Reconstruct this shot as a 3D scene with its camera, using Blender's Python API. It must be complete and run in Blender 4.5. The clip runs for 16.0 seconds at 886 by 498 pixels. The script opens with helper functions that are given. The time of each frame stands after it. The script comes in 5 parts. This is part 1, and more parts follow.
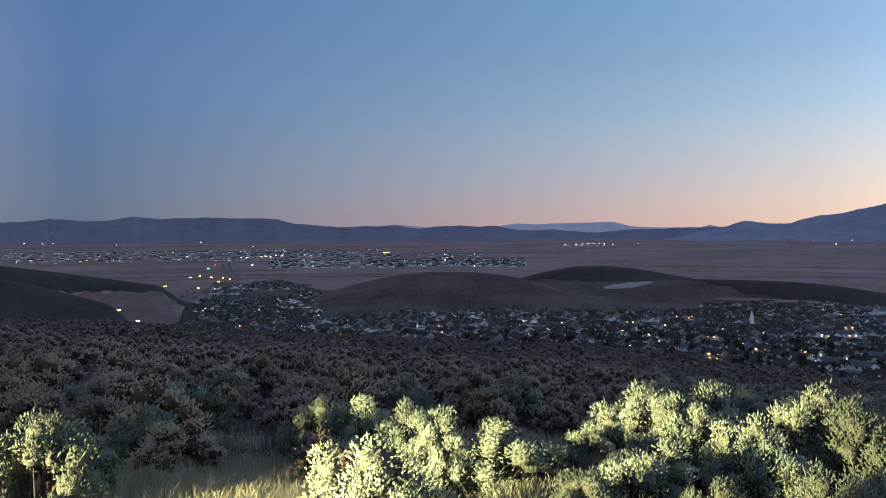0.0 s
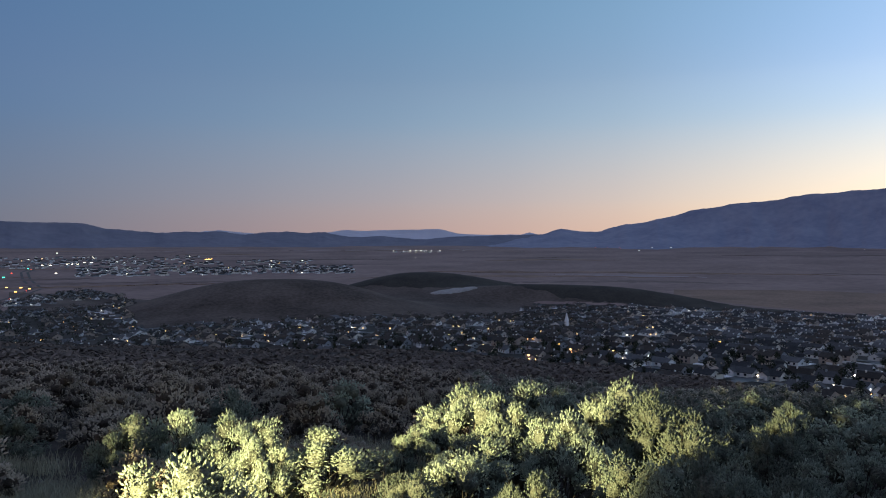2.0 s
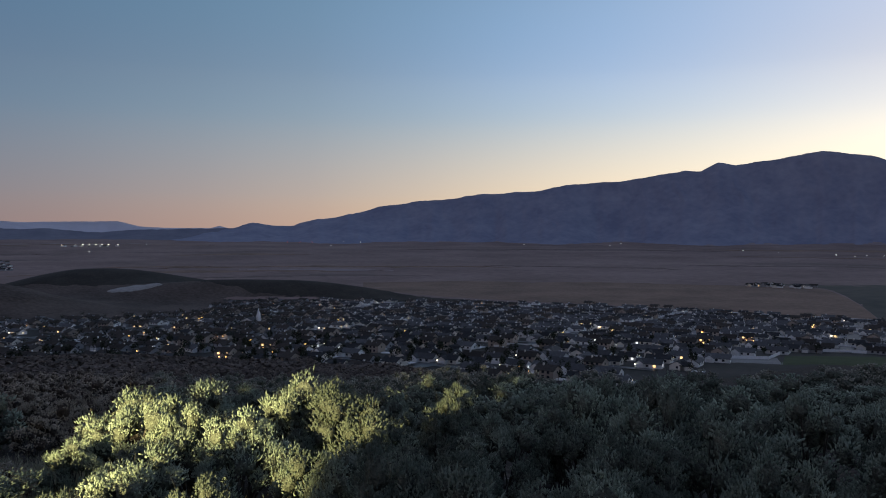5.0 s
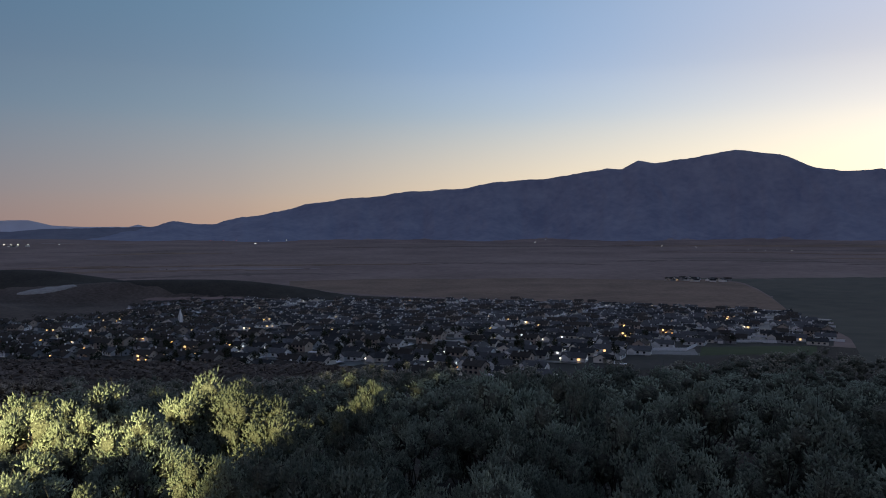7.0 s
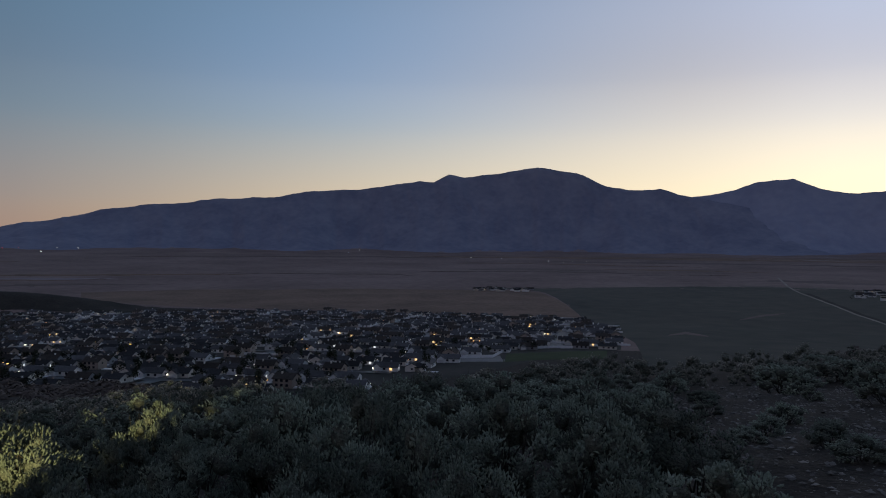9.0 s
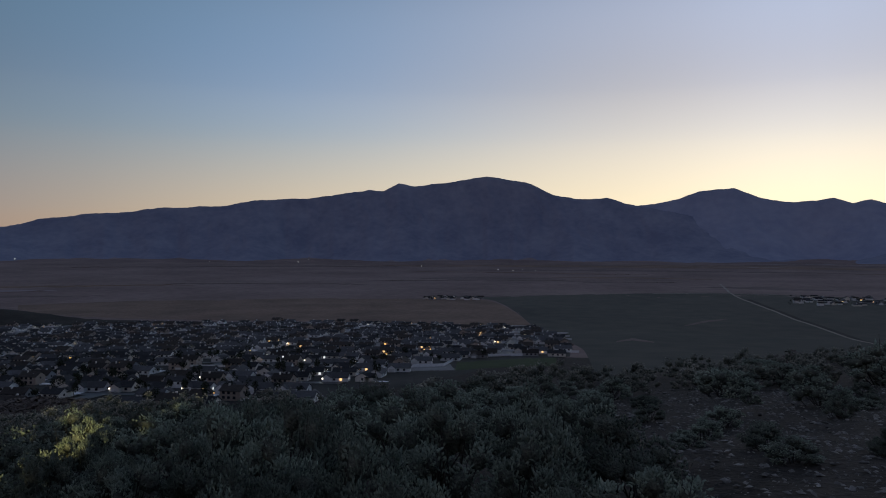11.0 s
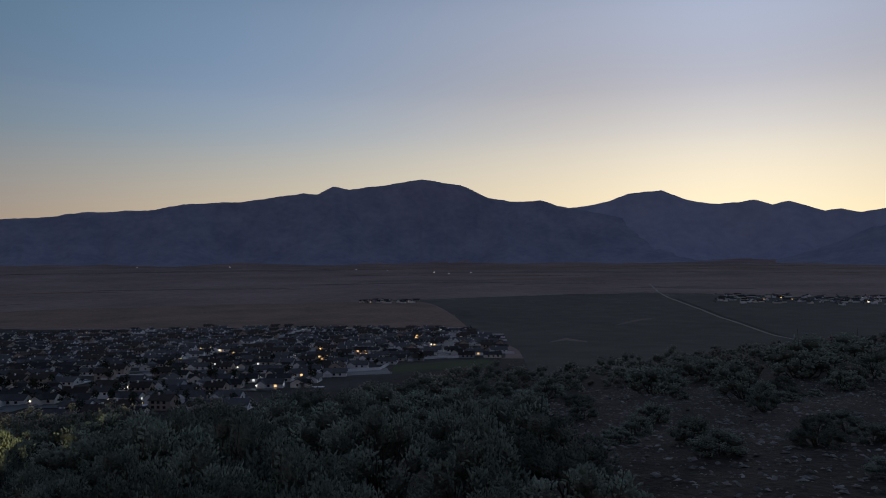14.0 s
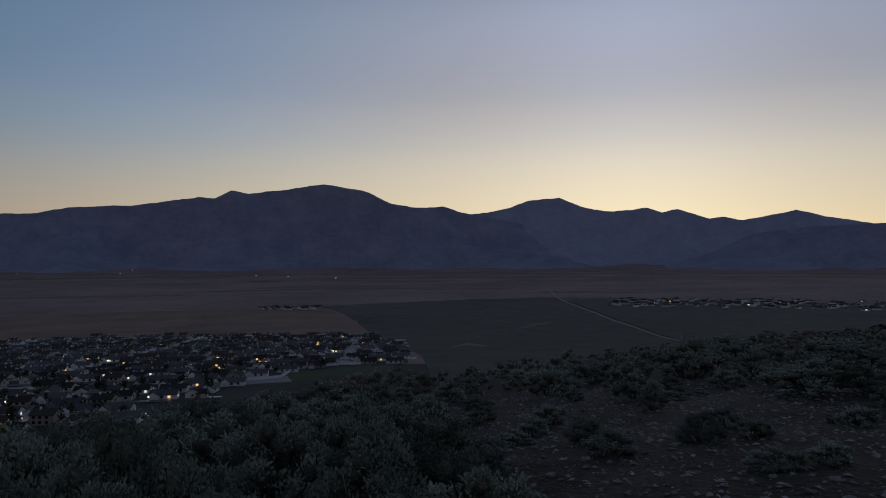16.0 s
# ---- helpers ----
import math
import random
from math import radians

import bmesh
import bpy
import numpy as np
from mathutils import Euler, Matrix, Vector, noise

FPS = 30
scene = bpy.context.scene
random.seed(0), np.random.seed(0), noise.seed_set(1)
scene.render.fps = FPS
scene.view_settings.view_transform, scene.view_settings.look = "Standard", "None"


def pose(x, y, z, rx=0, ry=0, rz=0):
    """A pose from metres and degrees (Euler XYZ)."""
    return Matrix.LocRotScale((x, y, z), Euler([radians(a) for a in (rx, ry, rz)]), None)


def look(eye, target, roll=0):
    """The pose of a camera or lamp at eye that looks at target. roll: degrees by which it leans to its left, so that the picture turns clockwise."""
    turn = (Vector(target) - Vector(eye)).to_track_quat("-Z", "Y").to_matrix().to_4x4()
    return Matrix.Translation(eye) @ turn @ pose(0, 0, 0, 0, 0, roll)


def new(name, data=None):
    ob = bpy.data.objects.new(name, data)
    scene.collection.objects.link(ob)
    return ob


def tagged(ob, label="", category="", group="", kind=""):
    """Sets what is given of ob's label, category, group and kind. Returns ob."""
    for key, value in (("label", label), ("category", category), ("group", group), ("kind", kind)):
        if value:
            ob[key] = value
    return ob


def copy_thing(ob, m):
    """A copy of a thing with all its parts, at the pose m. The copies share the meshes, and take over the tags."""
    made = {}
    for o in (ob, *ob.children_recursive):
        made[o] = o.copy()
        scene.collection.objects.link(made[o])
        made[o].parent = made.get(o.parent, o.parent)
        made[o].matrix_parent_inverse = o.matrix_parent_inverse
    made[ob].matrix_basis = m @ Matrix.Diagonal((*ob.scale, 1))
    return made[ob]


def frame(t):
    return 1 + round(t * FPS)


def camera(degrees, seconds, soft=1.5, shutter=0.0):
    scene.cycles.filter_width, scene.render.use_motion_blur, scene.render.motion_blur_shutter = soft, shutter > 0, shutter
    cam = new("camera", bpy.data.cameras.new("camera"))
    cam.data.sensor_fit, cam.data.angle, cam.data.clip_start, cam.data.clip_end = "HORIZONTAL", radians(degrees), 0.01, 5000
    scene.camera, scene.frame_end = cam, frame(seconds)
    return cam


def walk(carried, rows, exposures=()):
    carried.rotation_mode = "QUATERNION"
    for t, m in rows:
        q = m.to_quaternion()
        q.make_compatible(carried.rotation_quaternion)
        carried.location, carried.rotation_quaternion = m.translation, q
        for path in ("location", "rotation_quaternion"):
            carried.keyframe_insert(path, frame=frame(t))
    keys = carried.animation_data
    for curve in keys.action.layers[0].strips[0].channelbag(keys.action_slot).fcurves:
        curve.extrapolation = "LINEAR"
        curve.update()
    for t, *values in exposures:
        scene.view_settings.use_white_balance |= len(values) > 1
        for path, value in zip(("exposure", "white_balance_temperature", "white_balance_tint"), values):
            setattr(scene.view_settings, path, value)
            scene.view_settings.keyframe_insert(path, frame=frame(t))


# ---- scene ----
cam = camera(60.9, 16.0, soft=1.0)
walk(cam, [
    (0.0, pose(0.000, -0.000, 0.000, 88.95, 0.40, 0.00)),
    (0.5, pose(0.002, -0.007, 0.011, 89.11, 0.24, -3.34)),
    (1.0, pose(0.007, -0.033, 0.007, 89.20, 0.13, -6.61)),
    (1.5, pose(-0.005, -0.041, 0.015, 89.36, -0.02, -9.50)),
    (2.0, pose(0.013, -0.033, 0.009, 89.38, 0.20, -12.97)),
    (2.5, pose(0.071, -0.008, -0.004, 89.30, 0.80, -17.58)),
    (3.0, pose(0.116, -0.004, -0.007, 89.02, 1.31, -22.22)),
    (3.5, pose(0.141, -0.006, -0.010, 88.80, 1.33, -27.33)),
    (4.0, pose(0.156, 0.011, -0.012, 88.72, 1.03, -30.72)),
    (4.5, pose(0.177, 0.038, -0.026, 88.68, 0.50, -32.62)),
    (4.7, pose(0.165, 0.012, -0.020, 88.80, 0.15, -34.23)),
    (7.0, pose(0.425, 0.013, -0.057, 88.74, 0.18, -41.53)),
    (7.5, pose(0.492, 0.068, -0.070, 88.57, 0.04, -46.44)),
    (8.0, pose(0.608, 0.170, -0.076, 88.60, 0.05, -50.24)),
    (8.5, pose(0.698, 0.210, -0.081, 88.95, 0.16, -54.80)),
    (9.0, pose(0.794, 0.178, -0.082, 89.57, -0.52, -55.61)),
    (11.5, pose(0.923, 0.118, -0.095, 90.27, 0.09, -60.47)),
    (12.0, pose(0.930, 0.119, -0.094, 90.22, 0.40, -61.33)),
    (12.5, pose(0.934, 0.112, -0.095, 90.23, 0.56, -62.05)),
    (13.0, pose(0.931, 0.116, -0.098, 90.27, 0.40, -63.46)),
    (13.5, pose(0.932, 0.118, -0.100, 90.42, 0.30, -64.21)),
    (14.0, pose(0.942, 0.115, -0.103, 90.49, 0.33, -64.29)),
    (14.5, pose(0.955, 0.100, -0.102, 90.63, 0.42, -64.17)),
    (15.0, pose(0.969, 0.091, -0.100, 90.80, 0.39, -65.64)),
    (15.5, pose(0.984, 0.097, -0.105, 90.94, 0.44, -67.91)),
    (16.0, pose(0.988, 0.088, -0.111, 90.88, 0.33, -71.68)),
], exposures=[
    (0.0, 0.14, 6750, 10), (0.5, 0.14, 6780, 10), (1.0, 0.0, 6820, 10), (2.0, -0.08, 6900, 10), (4.0, -0.38, 7100, 10), (7.0, -0.68, 7050, 10), (7.5, -0.66, 7050, 10), (8.0, -0.83, 7050, 10), (8.5, -1.05, 7050, 10), (9.0, -1.05, 7050, 10), (11.5, -1.13, 7050, 10), (12.5, -1.25, 7050, 10), (14.5, -1.28, 7080, 10), (15.5, -1.33, 7120, 10), (16.0, -1.48, 7150, 10),
])

# ---- sky and headlights ----
SUN_AZ = 86.0  # degrees clockwise from the first view, where the sun went down


# sky colours by height above the horizon, at growing angles from the sunset
SKY_HEIGHTS = [0, 3, 8, 12, 19, 42]
SKY = {
    0: [(3.0, 2.42, 1.4), (2.6, 2.27, 1.62), (1.86, 1.80, 1.70), (1.21, 1.28, 1.53), (0.856, 1.05, 1.51), (0.289, 0.378, 0.612)],
    13: [(2.5, 2.0, 1.15), (2.16, 1.88, 1.36), (1.54, 1.50, 1.44), (1.02, 1.08, 1.28), (0.72, 0.882, 1.27), (0.289, 0.378, 0.612)],
    37: [(1.45, 1.1, 0.688), (1.36, 1.16, 0.893), (0.841, 0.96, 1.09), (0.536, 0.762, 1.14), (0.356, 0.574, 0.939), (0.185, 0.281, 0.507)],
    63: [(0.70, 0.49, 0.42), (0.61, 0.54, 0.54), (0.39, 0.505, 0.65), (0.267, 0.419, 0.629), (0.185, 0.353, 0.583), (0.168, 0.247, 0.44)],
    109: [(0.14, 0.17, 0.25), (0.135, 0.185, 0.29), (0.11, 0.19, 0.35), (0.102, 0.19, 0.375), (0.09, 0.177, 0.36), (0.147, 0.199, 0.34)],
    122: [(0.14, 0.17, 0.25), (0.135, 0.185, 0.29), (0.11, 0.19, 0.35), (0.102, 0.19, 0.375), (0.09, 0.177, 0.36), (0.147, 0.199, 0.34)],
    150: [(0.56, 0.50, 0.53), (0.70, 0.59, 0.64), (0.70, 0.62, 0.75), (0.57, 0.58, 0.78), (0.36, 0.40, 0.60), (0.16, 0.19, 0.30)],
    180: [(0.60, 0.54, 0.56), (0.76, 0.65, 0.69), (0.76, 0.67, 0.80), (0.62, 0.62, 0.82), (0.38, 0.42, 0.62), (0.16, 0.19, 0.30)]}


def sky_world():
    """Clear sky after sunset: warm over the place where the sun went down, blue away from it."""
    world = bpy.data.worlds.new("dusk_sky")
    world.use_nodes = True
    scene.world = world
    nt = world.node_tree
    nt.nodes.clear()
    out, bg = nt.nodes.new("ShaderNodeOutputWorld"), nt.nodes.new("ShaderNodeBackground")
    co, sep = nt.nodes.new("ShaderNodeTexCoord"), nt.nodes.new("ShaderNodeSeparateXYZ")
    nt.links.new(co.outputs["Generated"], sep.inputs[0])

    def calc(op, a, b=None):
        n = nt.nodes.new("ShaderNodeMath")
        n.operation = op
        for k, v in enumerate((a, b)):
            if isinstance(v, (int, float)):
                n.inputs[k].default_value = v
            elif v is not None:
                nt.links.new(v, n.inputs[k])
        return n.outputs[0]

    height = calc("MULTIPLY", calc("ARCSINE", sep.outputs[2]), 180 / math.pi / 45)
    bearing = calc("ARCTAN2", sep.outputs[0], sep.outputs[1])
    away = calc("ARCCOSINE", calc("COSINE", calc("SUBTRACT", bearing, radians(SUN_AZ))))
    last, before = None, 0
    given = sorted(SKY)
    table = np.array([SKY[a] for a in given])
    for angle in (0, 3, 6, 9, 13, 17, 21, 26, 32, 38, 45, 52, 60, 68, 77, 88, 100, 112, 130, 155, 180):
        # an even curve through the given angles
        k = min(max(int(np.searchsorted(given, angle)) - 1, 0), len(given) - 2)
        t = (angle - given[k]) / (given[k + 1] - given[k])
        slope = [(table[min(j + 1, len(given) - 1)] - table[max(j - 1, 0)]) / (given[min(j + 1, len(given) - 1)] - given[max(j - 1, 0)]) * (given[k + 1] - given[k]) for j in (k, k + 1)]
        slope[0] = slope[0] * (k > 0)
        colours = (2 * t ** 3 - 3 * t * t + 1) * table[k] + (t ** 3 - 2 * t * t + t) * slope[0] + (3 * t * t - 2 * t ** 3) * table[k + 1] + (t ** 3 - t * t) * slope[1]
        ramp = nt.nodes.new("ShaderNodeValToRGB")
        ramp.color_ramp.interpolation = "CARDINAL"
        els = ramp.color_ramp.elements
        while len(els) < len(colours):
            els.new(0.5)
        for e, h, c in zip(els, SKY_HEIGHTS, colours):
            e.position, e.color = h / 45, (*(v / 3 for v in c), 1)
        nt.links.new(height, ramp.inputs[0])
        if last is None:
            last = ramp.outputs[0]
        else:
            rng, mix = nt.nodes.new("ShaderNodeMapRange"), nt.nodes.new("ShaderNodeMix")
            rng.interpolation_type = "LINEAR"
            rng.inputs["From Min"].default_value, rng.inputs["From Max"].default_value = radians(before), radians(angle)
            nt.links.new(away, rng.inputs["Value"])
            mix.data_type = "RGBA"
            nt.links.new(rng.outputs[0], mix.inputs[0])
            nt.links.new(last, mix.inputs[6])
            nt.links.new(ramp.outputs[0], mix.inputs[7])
            last = mix.outputs[2]
        before = angle
    bg.inputs[1].default_value = 3.0
    nt.links.new(last, bg.inputs[0])
    nt.links.new(bg.outputs[0], out.inputs[0])


sky_world()


def headlight(x, y, z, bearing, dip, half, flat, watts):
    """One low beam, wide and flat, of the car parked behind the viewpoint."""
    lamp = bpy.data.lights.new("car_headlight", "SPOT")
    lamp.energy, lamp.color = watts, (0.98, 0.88, 0.43)
    lamp.spot_size, lamp.spot_blend, lamp.shadow_soft_size = radians(2 * half), 0.3, 0.07
    ob = new("car_headlight", lamp)
    a = radians(bearing)
    ob.matrix_world = look((x, y, z), (x + math.sin(a) * 10, y + math.cos(a) * 10, z - math.tan(radians(dip)) * 10)) @ Matrix.Diagonal((1, flat, 1, 1))


headlight(-10.5, -3.5, 0.8, 45.4, 9.2, 7.2, 0.72, 50000)
headlight(-9.5, -4.5, 0.8, 45.0, 9.2, 7.2, 0.72, 50000)
headlight(-10.0, -4.0, 0.8, 24.0, 10.0, 34.0, 0.34, 1150)  # the wide spill of the beams


# ---- materials ----
def material(name, c1, c2, rough=0.9, scale=2.0, fine=12.0, bump=0.0, per_object=0.0, per_island=0.0, trans=0.0, metal=0.0, space="Object"):
    """Two-scale noise between two colours, with optional bump and per-piece variation."""
    m = bpy.data.materials.new(name)
    m.use_nodes = True
    nt = m.node_tree
    b = nt.nodes["Principled BSDF"]
    b.inputs["Roughness"].default_value = rough
    b.inputs["Metallic"].default_value = metal
    b.inputs["Specular IOR Level"].default_value = 0.25
    co = nt.nodes.new("ShaderNodeTexCoord")
    n1, n2 = nt.nodes.new("ShaderNodeTexNoise"), nt.nodes.new("ShaderNodeTexNoise")
    n1.inputs["Scale"].default_value, n2.inputs["Scale"].default_value = scale, fine
    n1.inputs["Detail"].default_value, n2.inputs["Detail"].default_value = 5.0, 4.0
    for n in (n1, n2):
        nt.links.new(co.outputs[space], n.inputs["Vector"])
    add = nt.nodes.new("ShaderNodeMath")
    add.operation = "MULTIPLY_ADD"
    nt.links.new(n1.outputs["Fac"], add.inputs[0])
    add.inputs[1].default_value = 0.6
    half = nt.nodes.new("ShaderNodeMath")
    half.operation = "MULTIPLY"
    half.inputs[1].default_value = 0.4
    nt.links.new(n2.outputs["Fac"], half.inputs[0])
    nt.links.new(half.outputs[0], add.inputs[2])
    ramp = nt.nodes.new("ShaderNodeValToRGB")
    ramp.color_ramp.elements[0].position, ramp.color_ramp.elements[1].position = 0.36, 0.64
    ramp.color_ramp.elements[0].color, ramp.color_ramp.elements[1].color = (*c1, 1), (*c2, 1)
    nt.links.new(add.outputs[0], ramp.inputs[0])
    col = ramp.outputs[0]
    for amount, node, socket in ((per_object, "ShaderNodeObjectInfo", "Random"), (per_island, "ShaderNodeNewGeometry", "Random Per Island")):
        if amount:
            info, hsv, rng = nt.nodes.new(node), nt.nodes.new("ShaderNodeHueSaturation"), nt.nodes.new("ShaderNodeMapRange")
            rng.inputs["To Min"].default_value, rng.inputs["To Max"].default_value = 1 - amount, 1 + amount
            nt.links.new(info.outputs[socket], rng.inputs["Value"])
            nt.links.new(rng.outputs[0], hsv.inputs["Value"])
            nt.links.new(col, hsv.inputs["Color"])
            col = hsv.outputs[0]
    nt.links.new(col, b.inputs["Base Color"])
    if trans:
        tr, mix = nt.nodes.new("ShaderNodeBsdfTranslucent"), nt.nodes.new("ShaderNodeMixShader")
        nt.links.new(col, tr.inputs["Color"])
        mix.inputs[0].default_value = trans
        nt.links.new(b.outputs[0], mix.inputs[1])
        nt.links.new(tr.outputs[0], mix.inputs[2])
        nt.links.new(mix.outputs[0], nt.nodes["Material Output"].inputs["Surface"])
    if bump:
        bp = nt.nodes.new("ShaderNodeBump")
        bp.inputs["Strength"].default_value = bump
        bp.inputs["Distance"].default_value = 0.05
        nt.links.new(n2.outputs["Fac"], bp.inputs["Height"])
        nt.links.new(bp.outputs[0], b.inputs["Normal"])
    return m


def glow(name, color, strength):
    m = bpy.data.materials.new(name)
    m.use_nodes = True
    b = m.node_tree.nodes["Principled BSDF"]
    b.inputs["Base Color"].default_value = (*color, 1)
    b.inputs["Emission Color"].default_value = (*color, 1)
    b.inputs["Emission Strength"].default_value = strength
    m.cycles.emission_sampling = "NONE"
    return m


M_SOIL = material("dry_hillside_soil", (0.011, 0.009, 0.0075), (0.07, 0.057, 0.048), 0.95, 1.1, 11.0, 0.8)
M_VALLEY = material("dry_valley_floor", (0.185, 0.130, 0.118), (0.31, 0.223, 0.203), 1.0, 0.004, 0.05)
# distance haze is put into the blue of these four slope colours
M_MOUNTAIN = material("haze_tinted_mountain", (0.195, 0.213, 0.305), (0.285, 0.302, 0.39), 1.0, 0.006, 0.03)
M_HAZY = material("haze_tinted_second_range", (0.27, 0.30, 0.42), (0.34, 0.365, 0.48), 1.0, 0.005, 0.02)
M_LEFT = material("haze_tinted_low_range", (0.15, 0.16, 0.215), (0.20, 0.205, 0.26), 1.0, 0.006, 0.03)
M_FAR_MOUNTAIN = material("haze_tinted_far_mountain", (0.58, 0.58, 0.68), (0.66, 0.66, 0.76), 1.0, 0.004, 0.02)
M_FIELD = material("cut_straw_field", (0.165, 0.112, 0.085), (0.30, 0.20, 0.15), 1.0, 0.01, 0.15)
M_PASTURE = material("dark_green_pasture", (0.055, 0.062, 0.052), (0.118, 0.108, 0.088), 1.0, 0.0025, 0.03)
M_LEAF = material("sagebrush_leaf", (0.19, 0.235, 0.19), (0.36, 0.415, 0.335), 0.8, 1.5, 8.0, per_object=0.5, per_island=0.25, trans=0.35)
M_DRY_LEAF = material("dry_sagebrush_leaf", (0.24, 0.208, 0.165), (0.43, 0.372, 0.30), 0.8, 1.5, 8.0, per_object=0.3, per_island=0.12, trans=0.15)
# insides of the bushes, with the shade of the gaps put into their colour
M_SHADE_HEART = material("shade_dark_sagebrush_inside", (0.05, 0.056, 0.044), (0.21, 0.23, 0.185), 0.9, 12.0, 55.0, 1.0)
M_DULL_SHADE_HEART = material("shade_dark_brush_inside", (0.0267, 0.0199, 0.0155), (0.118, 0.09, 0.0711), 0.9, 5.0, 25.0, 1.0)
M_BRUSH = material("dull_sagebrush_leaf", (0.16, 0.135, 0.108), (0.42, 0.355, 0.29), 0.85, 0.7, 4.0, per_island=0.3)
M_GREEN_BRUSH = material("grey_green_brush_leaf", (0.12, 0.12, 0.098), (0.38, 0.37, 0.305), 0.85, 0.7, 4.0, per_island=0.3)
M_TWIG = material("sagebrush_twig", (0.0408, 0.0354, 0.0286), (0.0884, 0.0782, 0.0646), 0.9, 6.0, 30.0)
M_SCRUB = material("far_sagebrush_leaf", (0.09, 0.072, 0.063), (0.172, 0.139, 0.122), 0.9, 0.1, 2.0, per_island=0.35)
M_GRASS = material("dry_grass_blade", (0.27, 0.26, 0.19), (0.42, 0.41, 0.31), 0.8, 2.0, 12.0, per_island=0.25, trans=0.2)
M_FAN = material("pale_gravel_fan", (0.25, 0.205, 0.215), (0.35, 0.285, 0.29), 1.0, 0.003, 0.02)
M_TRACK = material("dusty_track", (0.24, 0.21, 0.18), (0.40, 0.35, 0.30), 1.0, 0.02, 0.2)
M_STONE = material("pale_stone", (0.12, 0.115, 0.108), (0.22, 0.21, 0.198), 0.85, 4.0, 25.0, 0.4, per_object=0.2)
M_DIRT = material("bare_pale_dirt", (0.24, 0.225, 0.22), (0.40, 0.38, 0.365), 1.0, 0.02, 0.2)
M_ASPHALT = material("worn_asphalt", (0.045, 0.045, 0.05), (0.075, 0.075, 0.08), 0.5, 0.05, 1.0)
M_WALLS = [material(n, a, b, 0.9, 0.3, 3.0, per_object=0.15) for n, a, b in (
    ("house_siding_cream", (0.70, 0.66, 0.60), (0.80, 0.76, 0.70)), ("house_siding_grey", (0.30, 0.31, 0.33), (0.38, 0.39, 0.41)),
    ("house_siding_tan", (0.36, 0.30, 0.26), (0.45, 0.38, 0.33)), ("house_siding_white", (0.78, 0.78, 0.78), (0.86, 0.86, 0.86)))]
M_ROOFS = [material(n, a, b, 0.85, 0.6, 5.0, per_object=0.3) for n, a, b in (
    ("roof_shingle_charcoal", (0.022, 0.023, 0.026), (0.042, 0.043, 0.047)), ("roof_shingle_grey", (0.07, 0.071, 0.076), (0.105, 0.107, 0.113)),
    ("roof_shingle_brown", (0.036, 0.031, 0.028), (0.062, 0.053, 0.047)))]
M_PANE = material("dark_window_pane", (0.02, 0.022, 0.03), (0.04, 0.042, 0.05), 0.1)
M_LIT = glow("lit_window_warm", (1.0, 0.62, 0.28), 3.0)
M_LIT_COOL = glow("lit_window_cool", (0.9, 0.95, 1.0), 2.0)
M_STREET = glow("sodium_lamp_glow", (1.0, 0.55, 0.13), 6.0)
M_STREET_W = glow("white_lamp_glow", (1.0, 0.9, 0.72), 5.0)
M_GREEN = glow("traffic_green_glow", (0.05, 1.0, 0.55), 3.0)
M_RED = glow("red_lamp_glow", (1.0, 0.08, 0.05), 3.0)
M_TRIM = material("white_trim", (0.62, 0.62, 0.62), (0.74, 0.74, 0.74), 0.6, 1.0, 5.0)
M_CROWN = material("tree_leaf", (0.015, 0.02, 0.011), (0.04, 0.048, 0.026), 0.8, 0.4, 3.0, per_object=0.25, per_island=0.35)
M_BARK = material("tree_bark", (0.07, 0.055, 0.04), (0.13, 0.10, 0.08), 0.95, 2.0, 10.0)
M_METAL = material("galvanised_pole", (0.25, 0.25, 0.26), (0.35, 0.35, 0.36), 0.5, 2.0, 9.0, metal=0.6)
M_TOWN = material("town_yard", (0.028, 0.03, 0.027), (0.065, 0.06, 0.055), 0.95, 0.03, 0.25)
M_BRUSHLAND = material("dark_brush_hill", (0.026, 0.024, 0.021), (0.062, 0.055, 0.047), 1.0, 0.02, 0.3)
M_HILL = material("brushy_brown_hill", (0.048, 0.037, 0.032), (0.145, 0.113, 0.098), 1.0, 0.012, 0.22)
M_NEW_YARD = material("bare_new_yard", (0.195, 0.192, 0.195), (0.39, 0.383, 0.39), 0.95, 0.05, 0.2)
M_RANGE = material("dry_rangeland", (0.14, 0.102, 0.093), (0.225, 0.165, 0.15), 1.0, 0.006, 0.06)
M_CONCRETE = material("pale_concrete_road", (0.195, 0.189, 0.189), (0.286, 0.28, 0.28), 0.9, 0.05, 0.8)
M_HIGHWAY = material("worn_highway_asphalt", (0.085, 0.08, 0.08), (0.13, 0.125, 0.125), 0.9, 0.05, 0.8)
M_DRIVE = material("driveway_concrete", (0.688, 0.688, 0.712), (0.85, 0.85, 0.875), 0.55, 0.4, 4.0)
M_FENCE = material("white_vinyl_fence", (0.762, 0.762, 0.784), (0.874, 0.874, 0.896), 0.5, 0.5, 4.0)
M_PALE_STREET = material("pale_concrete_street", (0.348, 0.355, 0.377), (0.493, 0.5, 0.522), 0.5, 0.05, 0.8)
M_LAWN = material("watered_lawn", (0.03, 0.05, 0.018), (0.055, 0.08, 0.03), 0.95, 0.1, 2.0)


